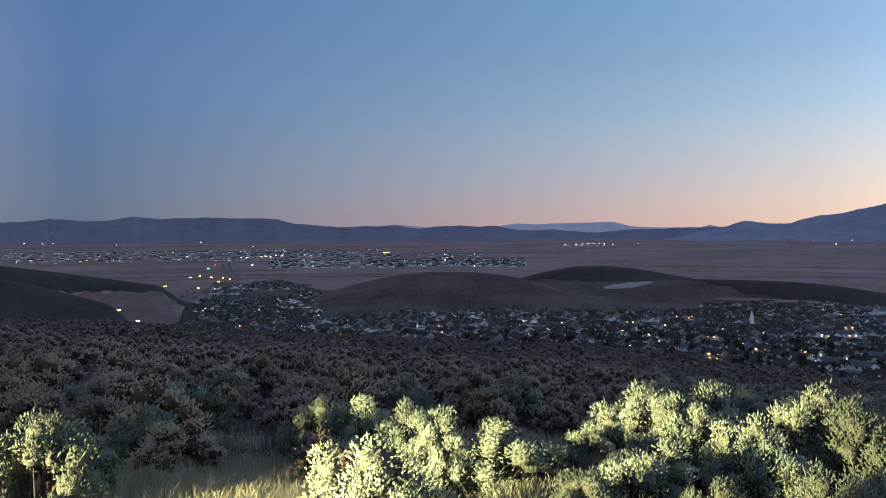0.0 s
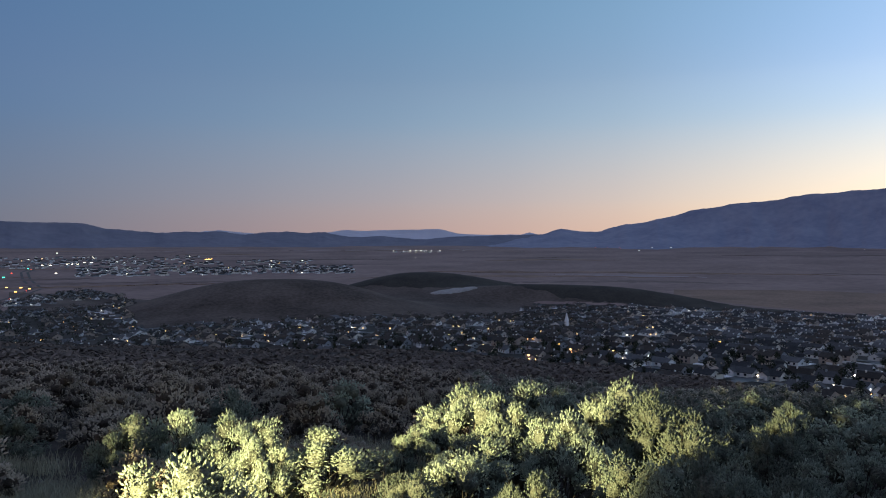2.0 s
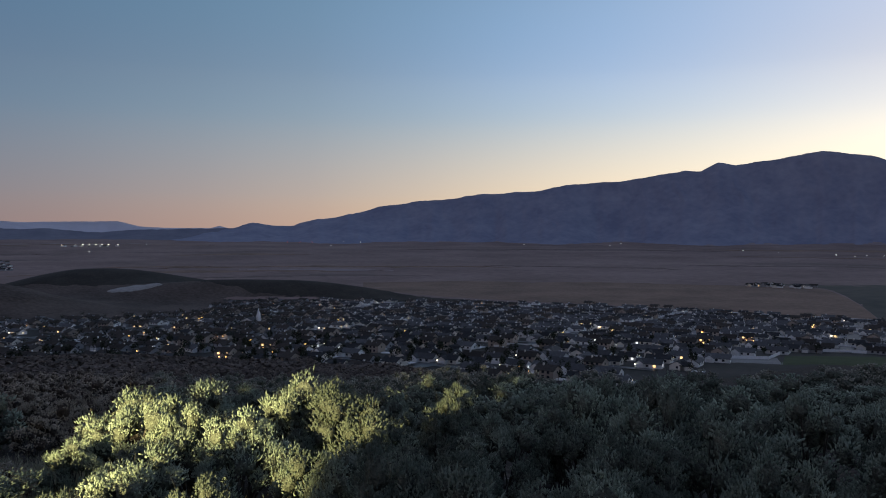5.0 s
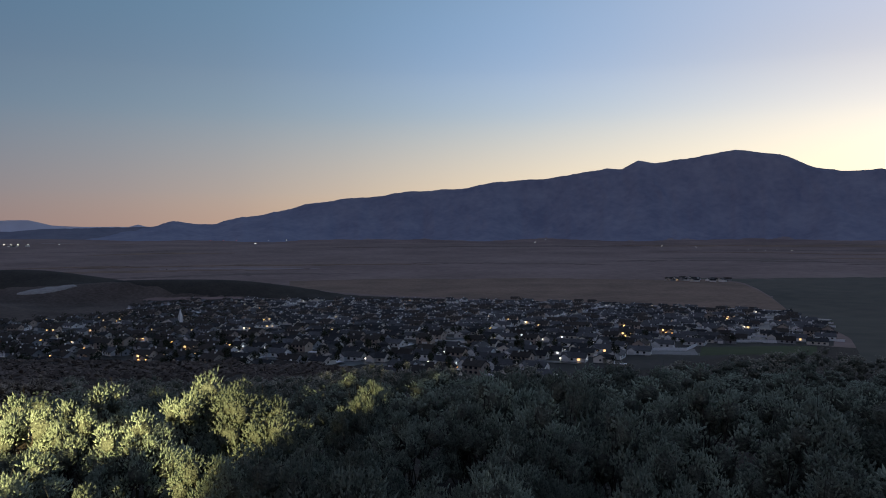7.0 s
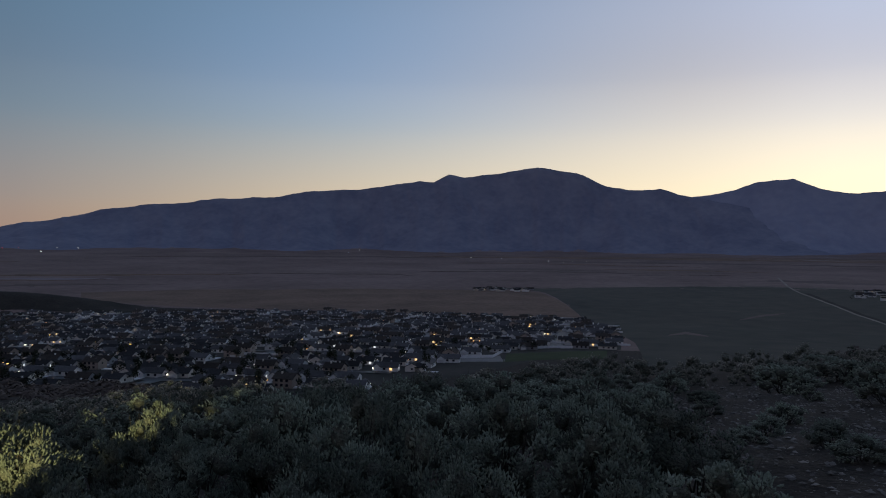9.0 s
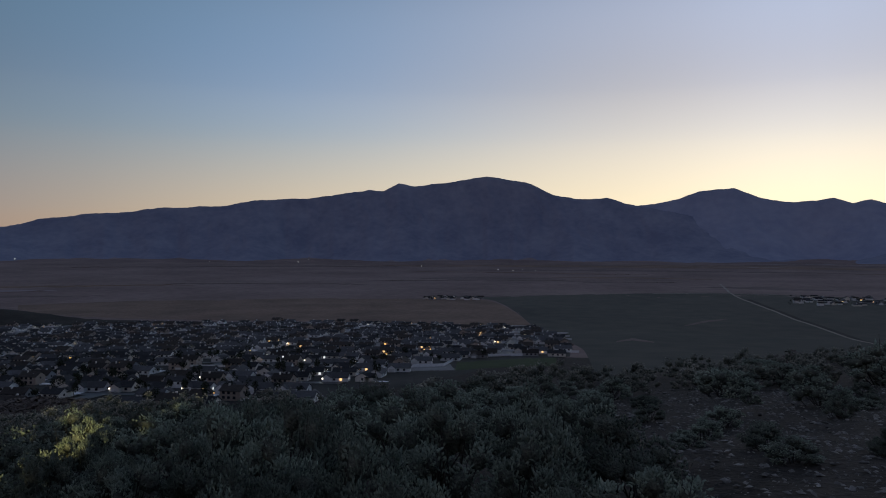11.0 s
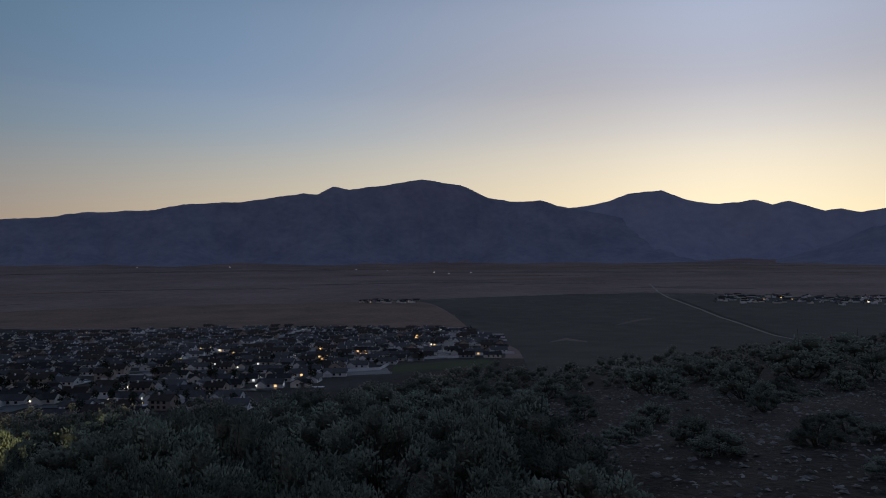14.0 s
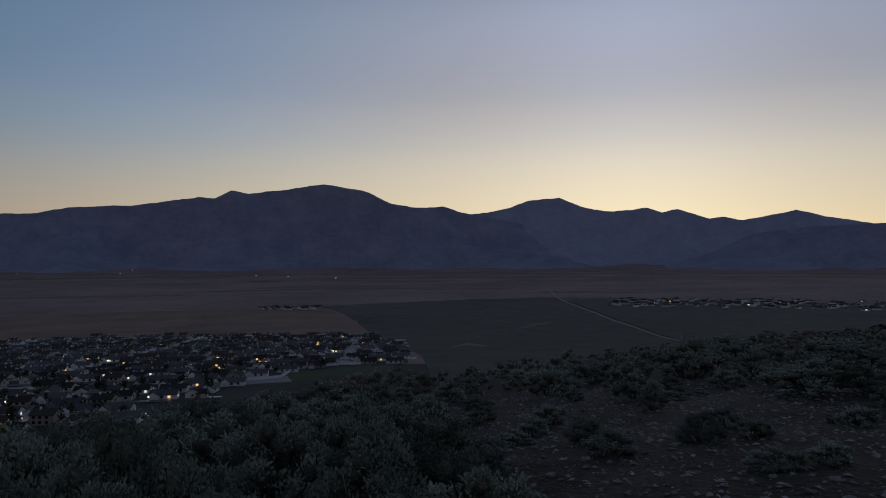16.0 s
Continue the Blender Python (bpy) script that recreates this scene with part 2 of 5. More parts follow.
# ---- small builders ----
def mesh_ob(name, verts, faces, mat, parent=None, smooth=False):
    me = bpy.data.meshes.new(name)
    me.from_pydata([tuple(v) for v in verts], [], [tuple(f) for f in faces])
    me.materials.append(mat)
    if smooth:
        me.polygons.foreach_set("use_smooth", [True] * len(me.polygons))
    me.update()
    ob = new(name, me)
    ob.parent = parent
    return ob


def big_mesh(name, verts, faces, mat, smooth=False, parent=None):
    """A mesh from numpy arrays: verts (n, 3), faces (m, 3 or 4)."""
    verts, faces = np.asarray(verts, np.float32), np.asarray(faces, np.int32)
    me = bpy.data.meshes.new(name)
    m, k = faces.shape
    me.vertices.add(len(verts))
    me.vertices.foreach_set("co", verts.ravel())
    me.loops.add(m * k)
    me.loops.foreach_set("vertex_index", faces.ravel())
    me.polygons.add(m)
    me.polygons.foreach_set("loop_start", np.arange(0, m * k, k, dtype=np.int32))
    if smooth:
        me.polygons.foreach_set("use_smooth", np.ones(m, bool))
    me.materials.append(mat)
    me.update(calc_edges=True)
    ob = new(name, me)
    ob.parent = parent
    return ob


def box(x0, x1, y0, y1, z0, z1):
    v = [(x, y, z) for z in (z0, z1) for x, y in ((x0, y0), (x1, y0), (x1, y1), (x0, y1))]
    f = [(3, 2, 1, 0), (4, 5, 6, 7), (0, 1, 5, 4), (1, 2, 6, 5), (2, 3, 7, 6), (3, 0, 4, 7)]
    return v, f


def merge(pieces):
    v, f = [], []
    for pv, pf in pieces:
        n = len(v)
        v += pv
        f += [tuple(i + n for i in q) for q in pf]
    return v, f


def grid_faces(rows, cols):
    i, j = np.meshgrid(np.arange(rows - 1), np.arange(cols - 1), indexing="ij")
    a = (i * cols + j).ravel()
    return np.stack([a, a + 1, a + cols + 1, a + cols], 1)


def lattice(ix, iy, seed):
    h = np.sin(ix * 127.1 + iy * 311.7 + seed * 74.7) * 43758.5453
    return h - np.floor(h)


def vnoise(x, y, seed=0):
    """Smooth value noise in 0..1 on the plan."""
    x, y = np.asarray(x, float), np.asarray(y, float)
    ix, iy = np.floor(x), np.floor(y)
    fx, fy = x - ix, y - iy
    fx, fy = fx * fx * (3 - 2 * fx), fy * fy * (3 - 2 * fy)
    a = lattice(ix, iy, seed) * (1 - fx) + lattice(ix + 1, iy, seed) * fx
    b = lattice(ix, iy + 1, seed) * (1 - fx) + lattice(ix + 1, iy + 1, seed) * fx
    return a * (1 - fy) + b * fy


def fbm(x, y, seed=0, octaves=4):
    s, a = 0, 0.5
    for k in range(octaves):
        s = s + a * vnoise(np.asarray(x) * 2 ** k, np.asarray(y) * 2 ** k, seed + k)
        a *= 0.5
    return s


# ---- the lie of the land (heights over the plan, the first eye is the origin) ----
SLOPE_AZ = [-180, -100, -45, -30, -23, -12, 0, 13, 21, 30, 41, 52, 60, 66, 72, 78, 85, 91, 97, 103, 120, 180]
SLOPE = [-7, 0.5, 4.6, 5.1, 5.9, 7.05, 7.8, 8.4, 9.1, 9.4, 8.1, 8.1, 7.5, 6.3, 6.0, 5.4, 4.8, 4.3, 3.75, 3.3, 2.0, -7]
EDGE_AZ = [-180, -45, -30, -23, -12, 0, 13, 21, 30, 36, 41, 52, 60, 72, 85, 97, 110, 180]
EDGE = [300, 300, 330, 380, 420, 430, 420, 330, 120, 45, 28, 25, 26, 30, 42, 58, 80, 200]


def bell(d, az, d0, az0, sd, sa_left, sa_right, p=2.0):
    t = np.where(az < az0, (az0 - az) / sa_left, (az - az0) / sa_right)
    return np.exp(-np.abs((d - d0) / sd) ** 2 - np.abs(t) ** p)


def valley_z(d, az):
    z = np.where(d < 1050, -105 + (1050 - d) * 0.045, -105 + 72 * (np.clip(d - 1050, 0, None) / 3200) ** 1.5)
    z = z + 50 * bell(d, az, 1085, 0.5, 120, 10.0, 9.5, 2.6)           # bare hill behind the old streets
    z = z + 42 * bell(d, az, 1420, 11.5, 110, 6.0, 7.5, 2.2)          # darker hill beyond the gravel pit
    z = z + 26 * bell(d, az, 1270, 22.0, 60, 9.0, 9.0, 3.0)           # low ridge running behind the new streets
    ease = lambda lo, hi: 1 - np.clip((az - lo) / (hi - lo), 0, 1) ** 2 * (3 - 2 * np.clip((az - lo) / (hi - lo), 0, 1))
    z = z + 78 * bell(d, az, 1150, -38.0, 130, 9.0, 19.0, 2.0) * ease(-21.0, -18.0)  # ridge beyond the highway cutting
    z = z + 64 * bell(d, az, 700, -36.0, 95, 9.0, 14.0, 2.0) * ease(-24.0, -21.2)    # nearer knoll
    return z


def ground_z(x, y, detail=True):
    x, y = np.asarray(x, float), np.asarray(y, float)
    d, az = np.hypot(x, y), np.degrees(np.arctan2(x, y))
    s = np.tan(np.radians(np.interp(az, SLOPE_AZ, SLOPE)))
    e = np.interp(az, EDGE_AZ, EDGE)
    settle = np.clip(d / 3.0, 0, 1)
    zn = -1.68 - d * s * (0.55 + 0.45 * np.clip(d / 14, 0, 1)) * settle
    zn = zn - np.clip(d - e, 0, None) ** 1.15 * 0.22
    zn = zn + np.clip((d - 6) / 60, 0, 1) * (fbm(x / 37, y / 37, 3) - 0.47) * np.clip(d * 0.03, 0, 5.0)
    if detail:
        zn = zn + (fbm(x / 1.9, y / 1.9, 5) - 0.47) * 0.22 * np.clip(d / 3, 0.3, 1) + (fbm(x / 0.31, y / 0.31, 9, 2) - 0.37) * 0.05
    zv = valley_z(d, az) + (fbm(x / 160, y / 160, 11) - 0.47) * np.clip((d - 1100) / 200, 0, 1) * 5
    return np.maximum(zn, zv)


def polar(az, d):
    a = np.radians(az)
    return np.sin(a) * d, np.cos(a) * d


def drop(x, y):
    return float(ground_z(x, y))


def build_ground():
    az = np.radians(np.concatenate([np.arange(-180, -42, 6.0), np.arange(-42, 112, 0.42), np.arange(112, 180, 6.0), [180.0]]))
    r = np.concatenate([[0.02, 0.4, 0.8], np.geomspace(1.1, 60, 110), np.geomspace(62, 4990, 190)])
    rr, aa = np.meshgrid(r, az, indexing="ij")
    x, y = np.sin(aa) * rr, np.cos(aa) * rr
    v = np.stack([x, y, ground_z(x, y)], -1).reshape(-1, 3)
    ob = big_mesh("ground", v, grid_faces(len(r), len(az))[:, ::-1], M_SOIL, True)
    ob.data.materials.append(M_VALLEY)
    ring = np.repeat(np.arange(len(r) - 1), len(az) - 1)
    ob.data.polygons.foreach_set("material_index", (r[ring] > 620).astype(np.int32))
    tagged(ob, "dry sagebrush hillside falling to a wide brown valley floor", "ground", kind="structure")


build_ground()


# ---- mountains ----
def mountain(name, label, az0, az1, crest_az, crest_el, r_foot, r_crest, mat, rough, seed):
    az = np.arange(az0, az1, 0.08)
    el = np.interp(az, crest_az, crest_el)
    el = el + (fbm(az / 1.3, az * 0 + seed, seed, 4) - 0.47) * rough + (fbm(az / 0.45, az * 0 + seed, seed + 40, 3) - 0.44) * rough * 0.45
    s = np.concatenate([np.linspace(0, 1, 46), [1.05, 1.25]])
    ss, aa = np.meshgrid(s, az, indexing="ij")
    foot = r_foot + (fbm(aa / 3.2, aa * 0 + 2.0, seed + 60, 4) - 0.5) * 0.8 * (r_crest - r_foot)
    rr = foot + (r_crest - foot) * ss
    x, y = polar(aa, rr)
    zf = valley_z(rr, aa) - 6
    zc = np.tan(np.radians(el))[None, :] * r_crest
    t = np.clip(ss, 0, 1)
    # spurs and gullies wander down the slope
    wander = aa + (fbm(aa / 4, t * 3.0, seed + 20) - 0.5) * 5.0
    gully = np.abs(fbm(wander / 1.6 + t * 0.8, t * 2.2 + 3, seed + 7, 4) - 0.47) * 2
    z = zf + (zc - zf) * np.clip(t ** 1.45 * (1 - 0.36 * (1 - t) ** 0.7 * (1 - gully)), 0, 1)
    z = np.where(ss > 1, zc - (ss - 1) * 700, z)
    ob = big_mesh(name, np.stack([x, y, z], -1).reshape(-1, 3), grid_faces(len(s), len(az))[:, ::-1], mat, True)
    # gravel fans spread at the mouths of the gullies
    ob.data.materials.append(M_FAN)
    fan = ((el[None, :] > 0.9) & (ss < 0.04 + 0.20 * np.clip(fbm(aa / 1.1, ss * 2, seed + 80, 4) - 0.3, 0, 1)))[:-1, :-1].ravel()
    ob.data.polygons.foreach_set("material_index", (fan & (r_foot < 4600) & (seed != 6)).astype(np.int32))
    tagged(ob, label, "mountain", kind="structure")


mountain("backdrop_main_range", "scrub covered mountain range with blue haze in its colour, against the sunset", 13, 86,
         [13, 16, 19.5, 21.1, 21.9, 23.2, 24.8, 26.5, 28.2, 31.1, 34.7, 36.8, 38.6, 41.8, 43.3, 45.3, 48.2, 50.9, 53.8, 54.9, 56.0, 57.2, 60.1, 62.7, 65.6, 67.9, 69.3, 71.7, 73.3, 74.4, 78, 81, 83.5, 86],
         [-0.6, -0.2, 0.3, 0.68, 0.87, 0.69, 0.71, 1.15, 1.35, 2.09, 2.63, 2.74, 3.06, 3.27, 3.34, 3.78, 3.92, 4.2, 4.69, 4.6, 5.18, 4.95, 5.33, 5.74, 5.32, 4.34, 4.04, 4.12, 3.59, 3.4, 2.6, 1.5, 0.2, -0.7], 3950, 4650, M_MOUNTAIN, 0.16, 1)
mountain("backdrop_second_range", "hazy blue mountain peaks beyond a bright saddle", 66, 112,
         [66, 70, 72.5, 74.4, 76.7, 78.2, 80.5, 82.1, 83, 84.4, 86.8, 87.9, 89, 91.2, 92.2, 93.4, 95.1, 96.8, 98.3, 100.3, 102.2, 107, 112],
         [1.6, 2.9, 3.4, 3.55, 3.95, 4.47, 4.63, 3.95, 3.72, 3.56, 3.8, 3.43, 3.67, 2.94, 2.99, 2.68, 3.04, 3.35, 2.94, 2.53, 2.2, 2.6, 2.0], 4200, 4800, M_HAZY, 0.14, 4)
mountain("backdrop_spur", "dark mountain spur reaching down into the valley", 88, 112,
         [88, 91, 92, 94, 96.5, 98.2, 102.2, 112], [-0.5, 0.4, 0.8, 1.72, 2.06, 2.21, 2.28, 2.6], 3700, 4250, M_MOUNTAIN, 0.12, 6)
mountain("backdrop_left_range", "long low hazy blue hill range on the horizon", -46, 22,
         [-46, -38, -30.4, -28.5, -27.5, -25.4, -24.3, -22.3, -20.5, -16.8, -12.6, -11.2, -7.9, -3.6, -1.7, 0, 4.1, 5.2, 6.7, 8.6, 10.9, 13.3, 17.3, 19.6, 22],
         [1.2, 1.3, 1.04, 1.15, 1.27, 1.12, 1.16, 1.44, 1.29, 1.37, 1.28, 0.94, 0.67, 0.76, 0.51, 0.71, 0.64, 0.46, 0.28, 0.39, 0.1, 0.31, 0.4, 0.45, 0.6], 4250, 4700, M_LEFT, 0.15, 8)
mountain("backdrop_far_range", "far mountains with pale blue haze in their colour", -12, 24,
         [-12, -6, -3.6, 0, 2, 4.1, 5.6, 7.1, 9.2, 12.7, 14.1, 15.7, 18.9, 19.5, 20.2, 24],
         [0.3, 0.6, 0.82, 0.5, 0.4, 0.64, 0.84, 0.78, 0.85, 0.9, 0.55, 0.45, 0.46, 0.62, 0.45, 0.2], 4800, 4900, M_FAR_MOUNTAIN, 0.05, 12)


# ---- fields and bare patches, draped on the ground ----
def drape(name, label, category, mat, az0, az1, near, far, lift=0.35, n=60, m=24, wobble=0.018):
    """A patch between two distance curves over a span of bearings."""
    az = np.linspace(az0, az1, n)
    d0, d1 = np.array([near(a) for a in az]), np.array([far(a) for a in az])
    d0, d1 = d0 * (1 + (fbm(az * 1.7, az * 0 + 3, 61) - 0.47) * wobble), d1 * (1 + (fbm(az * 1.7, az * 0 + 8, 62) - 0.47) * wobble)
    t = np.linspace(0, 1, m)[:, None]
    d = d0[None, :] * (1 - t) + d1[None, :] * t
    x, y = polar(np.broadcast_to(az, d.shape), d)
    # thick in the middle, thin at the border
    rim = np.minimum(np.minimum(t, 1 - t) * 7, np.minimum(np.linspace(0, 1, n), np.linspace(1, 0, n))[None, :] * 12)
    v = np.stack([x, y, ground_z(x, y) + np.clip(lift * np.clip(rim, 0, 1), 0.12, None)], -1).reshape(-1, 3)
    tagged(big_mesh(name, v, grid_faces(m, n)[:, ::-1], mat, True), label, category, kind="structure")


def curve(azs, ds):
    return lambda a: float(np.interp(a, azs, ds))


drape("field_straw", "cut straw field of pale brown stubble behind the houses", "field", M_FIELD, 30, 66.2,
      curve([30, 44, 66], [1320, 1180, 1060]), curve([30, 50, 61, 63, 64, 65.2, 66.2], [1600, 1640, 1610, 1565, 1440, 1260, 1070]), n=220, wobble=0.01)
drape("field_pasture", "dark green irrigated pasture on the valley floor", "field", M_PASTURE, 60, 110,
      curve([60, 62.6, 63.3, 64.2, 65.3, 66.3, 68, 70, 71, 110], [1655, 1600, 1560, 1430, 1250, 1065, 895, 715, 480, 480]), curve([60, 63, 70, 80, 90, 110], [1660, 1680, 1800, 1950, 1850, 1700]), n=240, m=40, wobble=0.012)
drape("brush_hill", "dark sagebrush covering the low hill and ridge", "hill", M_BRUSHLAND, 4, 40,
      curve([4, 9, 12, 16, 22, 40], [1420, 1330, 1300, 1290, 1205, 1150]), curve([4, 16, 22, 40], [1450, 1520, 1400, 1175]), 2.2, 160, 60)
drape("field_roadside", "pale dry grass field on the slope beyond the highway", "field", M_RANGE, -42, -19.3,
      curve([-42, -30, -24, -19.3], [790, 800, 800, 930]), curve([-42, -30, -24, -19.3], [1040, 1045, 1075, 1110]), 1.2, 160, 40)
drape("roadside_slope", "dull brown slope beside the highway cutting", "slope", M_BRUSHLAND, -43, -9,
      curve([-43, -30, -21, -9], [380, 390, 480, 520]), curve([-43, -24, -19.4, -18.8, -15, -9], [785, 790, 920, 1250, 1300, 905]), 1.5, 230, 70)
drape("brush_ridge", "dark sagebrush ridge beyond the roadside field", "hill", M_BRUSHLAND, -42, -18.6,
      curve([-42, -30, -24, -18.6], [1045, 1050, 1080, 1116]), curve([-42, -30, -18.6], [1330, 1330, 1220]), 1.4, 160, 50)
drape("brush_knoll", "dark brushy knoll above the highway cutting", "hill", M_BRUSHLAND, -42, -22.8,
      curve([-42, -30, -22.8], [520, 530, 640]), curve([-42, -30, -22.8], [792, 795, 780]), 2.2, 160, 60)
drape("rangeland", "dull brown rangeland round the low hills behind the town", "rangeland", M_HILL, -17, 31,
      curve([-17, -9, 0, 12, 17, 20, 31], [1270, 890, 890, 945, 985, 1175, 1165]), curve([-17, -8, 10, 24, 31], [1700, 1420, 1640, 1560, 1330]), 1.0, 160, 70)
drape("bare_hill", "bare brown hill rising behind the old streets", "hill", M_HILL, -11, 9,
      lambda a: 1080 - 120 * math.sqrt(max(0, 1 - ((a + 1) / 10.1) ** 2)), lambda a: 1080 + 70 * math.sqrt(max(0, 1 - ((a + 1) / 10.1) ** 2)), 2.0, 120, 44)


def valley_strips():
    """Long strips of rangeland and fields across the valley floor."""
    rnd = random.Random(3)
    for k in range(54):
        az0, span = rnd.uniform(-40, 95), rnd.uniform(6, 30)
        d = 1700 + 2200 * rnd.random() ** 0.9
        deep, tilt = rnd.uniform(12, 60 + d * 0.03), rnd.uniform(-90, 90)
        if az0 + span > 56 and d < 2050:
            continue
        mat, what = rnd.choice(((M_RANGE, "dry rangeland strip"), (M_FAN, "pale gravel strip"), (M_RANGE, "dry rangeland strip"), (M_FIELD, "pale stubble strip")))
        drape("valley_field", what + " on the wide valley floor", "field", mat, az0, az0 + span, curve([az0, az0 + span], [d, d + tilt]),
              curve([az0, az0 + span * rnd.uniform(0.3, 0.7), az0 + span], [d + 5, d + deep + tilt / 2, d + tilt + 5]), 0.3 + k * 0.03, 80, 6, 0.03)


valley_strips()
drape("gravel_pit", "pale bare gravel pit cut into the low hill", "pit", M_DIRT, 11.9, 15.7,
      lambda a: 1272 - 22 * math.sqrt(max(0, 1 - ((a - 13.8) / 1.9) ** 2)) + 1.5 * math.sin(a * 5), lambda a: 1272 + 16 * math.sqrt(max(0, 1 - ((a - 13.8) / 1.9) ** 2)) + 3 * math.sin(a * 6), 3.0, wobble=0.012)
drape("open_lot", "bare grey building lot beside the white fence", "lot", M_CONCRETE, 52, 60.4,
      curve([52, 60.4], [500, 520]), curve([52, 56, 60.4], [545, 560, 560]))
drape("lawn", "dark mown lawn inside the white fence", "lawn", M_LAWN, 60.3, 68,
      curve([60.3, 68], [520, 560]), curve([60.3, 68], [575, 625]), 0.5)


# ---- houses ----
def gable_roof(x0, x1, y0, y1, z, h, over=0.5, thick=0.25):
    """Two roof slabs; the ridge runs along x."""
    ym = (y0 + y1) / 2
    k = h / (ym - y0)
    v = []
    for x in (x0 - over, x1 + over):
        v += [(x, y0 - over, z - over * k), (x, ym, z + h), (x, y1 + over, z - over * k),
              (x, y0 - over, z - over * k + thick), (x, ym, z + h + thick), (x, y1 + over, z - over * k + thick)]
    f = [(0, 6, 7, 1), (1, 7, 8, 2), (3, 4, 10, 9), (4, 5, 11, 10), (0, 3, 9, 6), (2, 8, 11, 5), (0, 1, 4, 3), (1, 2, 5, 4), (6, 9, 10, 7), (7, 10, 11, 8)]
    return v, f


def gable_walls(x0, x1, y0, y1, z0, z1, h):
    ym = (y0 + y1) / 2
    v, f = box(x0, x1, y0, y1, z0, z1)
    v = v + [(x0, ym, z1 + h), (x1, ym, z1 + h)]
    f = [q for q in f if q != (4, 5, 6, 7)] + [(7, 4, 8), (5, 6, 9), (4, 5, 9, 8), (6, 7, 8, 9)]
    return v, f


def house_plan(i):
    """Sizes of one house type: body, wing, storeys."""
    rnd = random.Random(100 + i)
    w, dpt = rnd.uniform(10.5, 15), rnd.uniform(7.5, 10)
    tall = rnd.random() < 0.55
    return dict(w=w, d=dpt, h=4.9 if tall else 2.8, rise=rnd.uniform(1.7, 2.6), gw=rnd.uniform(5, 6), gd=rnd.uniform(2.5, 4), gh=2.9, side=rnd.choice((-1, 1)), tall=tall)


def house_pieces(p):
    w, d = p["w"] / 2, p["d"] / 2
    walls = [gable_walls(-w, w, -d, d, -1.5, p["h"], p["rise"])]
    gx0 = w - p["gw"] if p["side"] > 0 else -w
    roofs = [gable_roof(-w, w, -d, d, p["h"], p["rise"])]
    gy0, gy1 = -d - p["gd"], -d + 0.0
    # the garage wing has its gable towards the street
    gv, gf = gable_walls(0, gy1 - gy0 + 2.5, 0, p["gw"], -1.5, p["gh"], 1.9)
    turn = lambda q: (gx0 + q[1], gy0 + q[0], q[2])
    walls.append(([turn(q) for q in gv], [f[::-1] for f in gf]))
    rv, rf = gable_roof(0, gy1 - gy0 + 2.5, 0, p["gw"], p["gh"], 1.9, 0.4)
    roofs.append(([turn(q) for q in rv], [f[::-1] for f in rf]))
    door = box(gx0 + 0.8, gx0 + p["gw"] - 0.8, gy0 - 0.06, gy0 + 0.04, 0.0, 2.3)
    wins = []
    for sy, face in ((-d, -1), (d, 1)):
        for fx in (-0.62, -0.1, 0.45):
            x = fx * w * p["side"] * -1
            for z in ((0.9, 3.3) if p["tall"] else (0.9,)):
                if face < 0 and z < 3 and gx0 - 0.8 < x < gx0 + p["gw"] + 0.8:
                    continue
                wins.append(box(x - 0.75, x + 0.75, *sorted((sy + face * 0.07, sy - face * 0.03)), z, z + 1.35))
    for sx in (-w, w):
        wins.append(box(*sorted((sx + 0.07, sx - 0.07)), -0.6, 0.6, p["h"] - 1.7, p["h"] - 0.5))
    chim = box(w * 0.3, w * 0.3 + 0.8, 0.4, 1.2, p["h"], p["h"] + p["rise"] + 0.9)
    return walls, roofs, door, wins, chim


M_PORCH = glow("porch_lamp_glow", (1.0, 0.5, 0.16), 9.0)
M_PORCH_W = glow("white_porch_glow", (1.0, 0.92, 0.78), 7.0)
HOUSE_KINDS = [house_plan(i) for i in range(6)]
HOUSE_LABELS = ["cream siding house with a dark shingle roof", "grey siding house with a dark gabled roof", "tan stucco house with a brown roof", "white sided house with a grey roof", "grey two storey house with a charcoal roof", "cream family house with a brown shingle roof"]


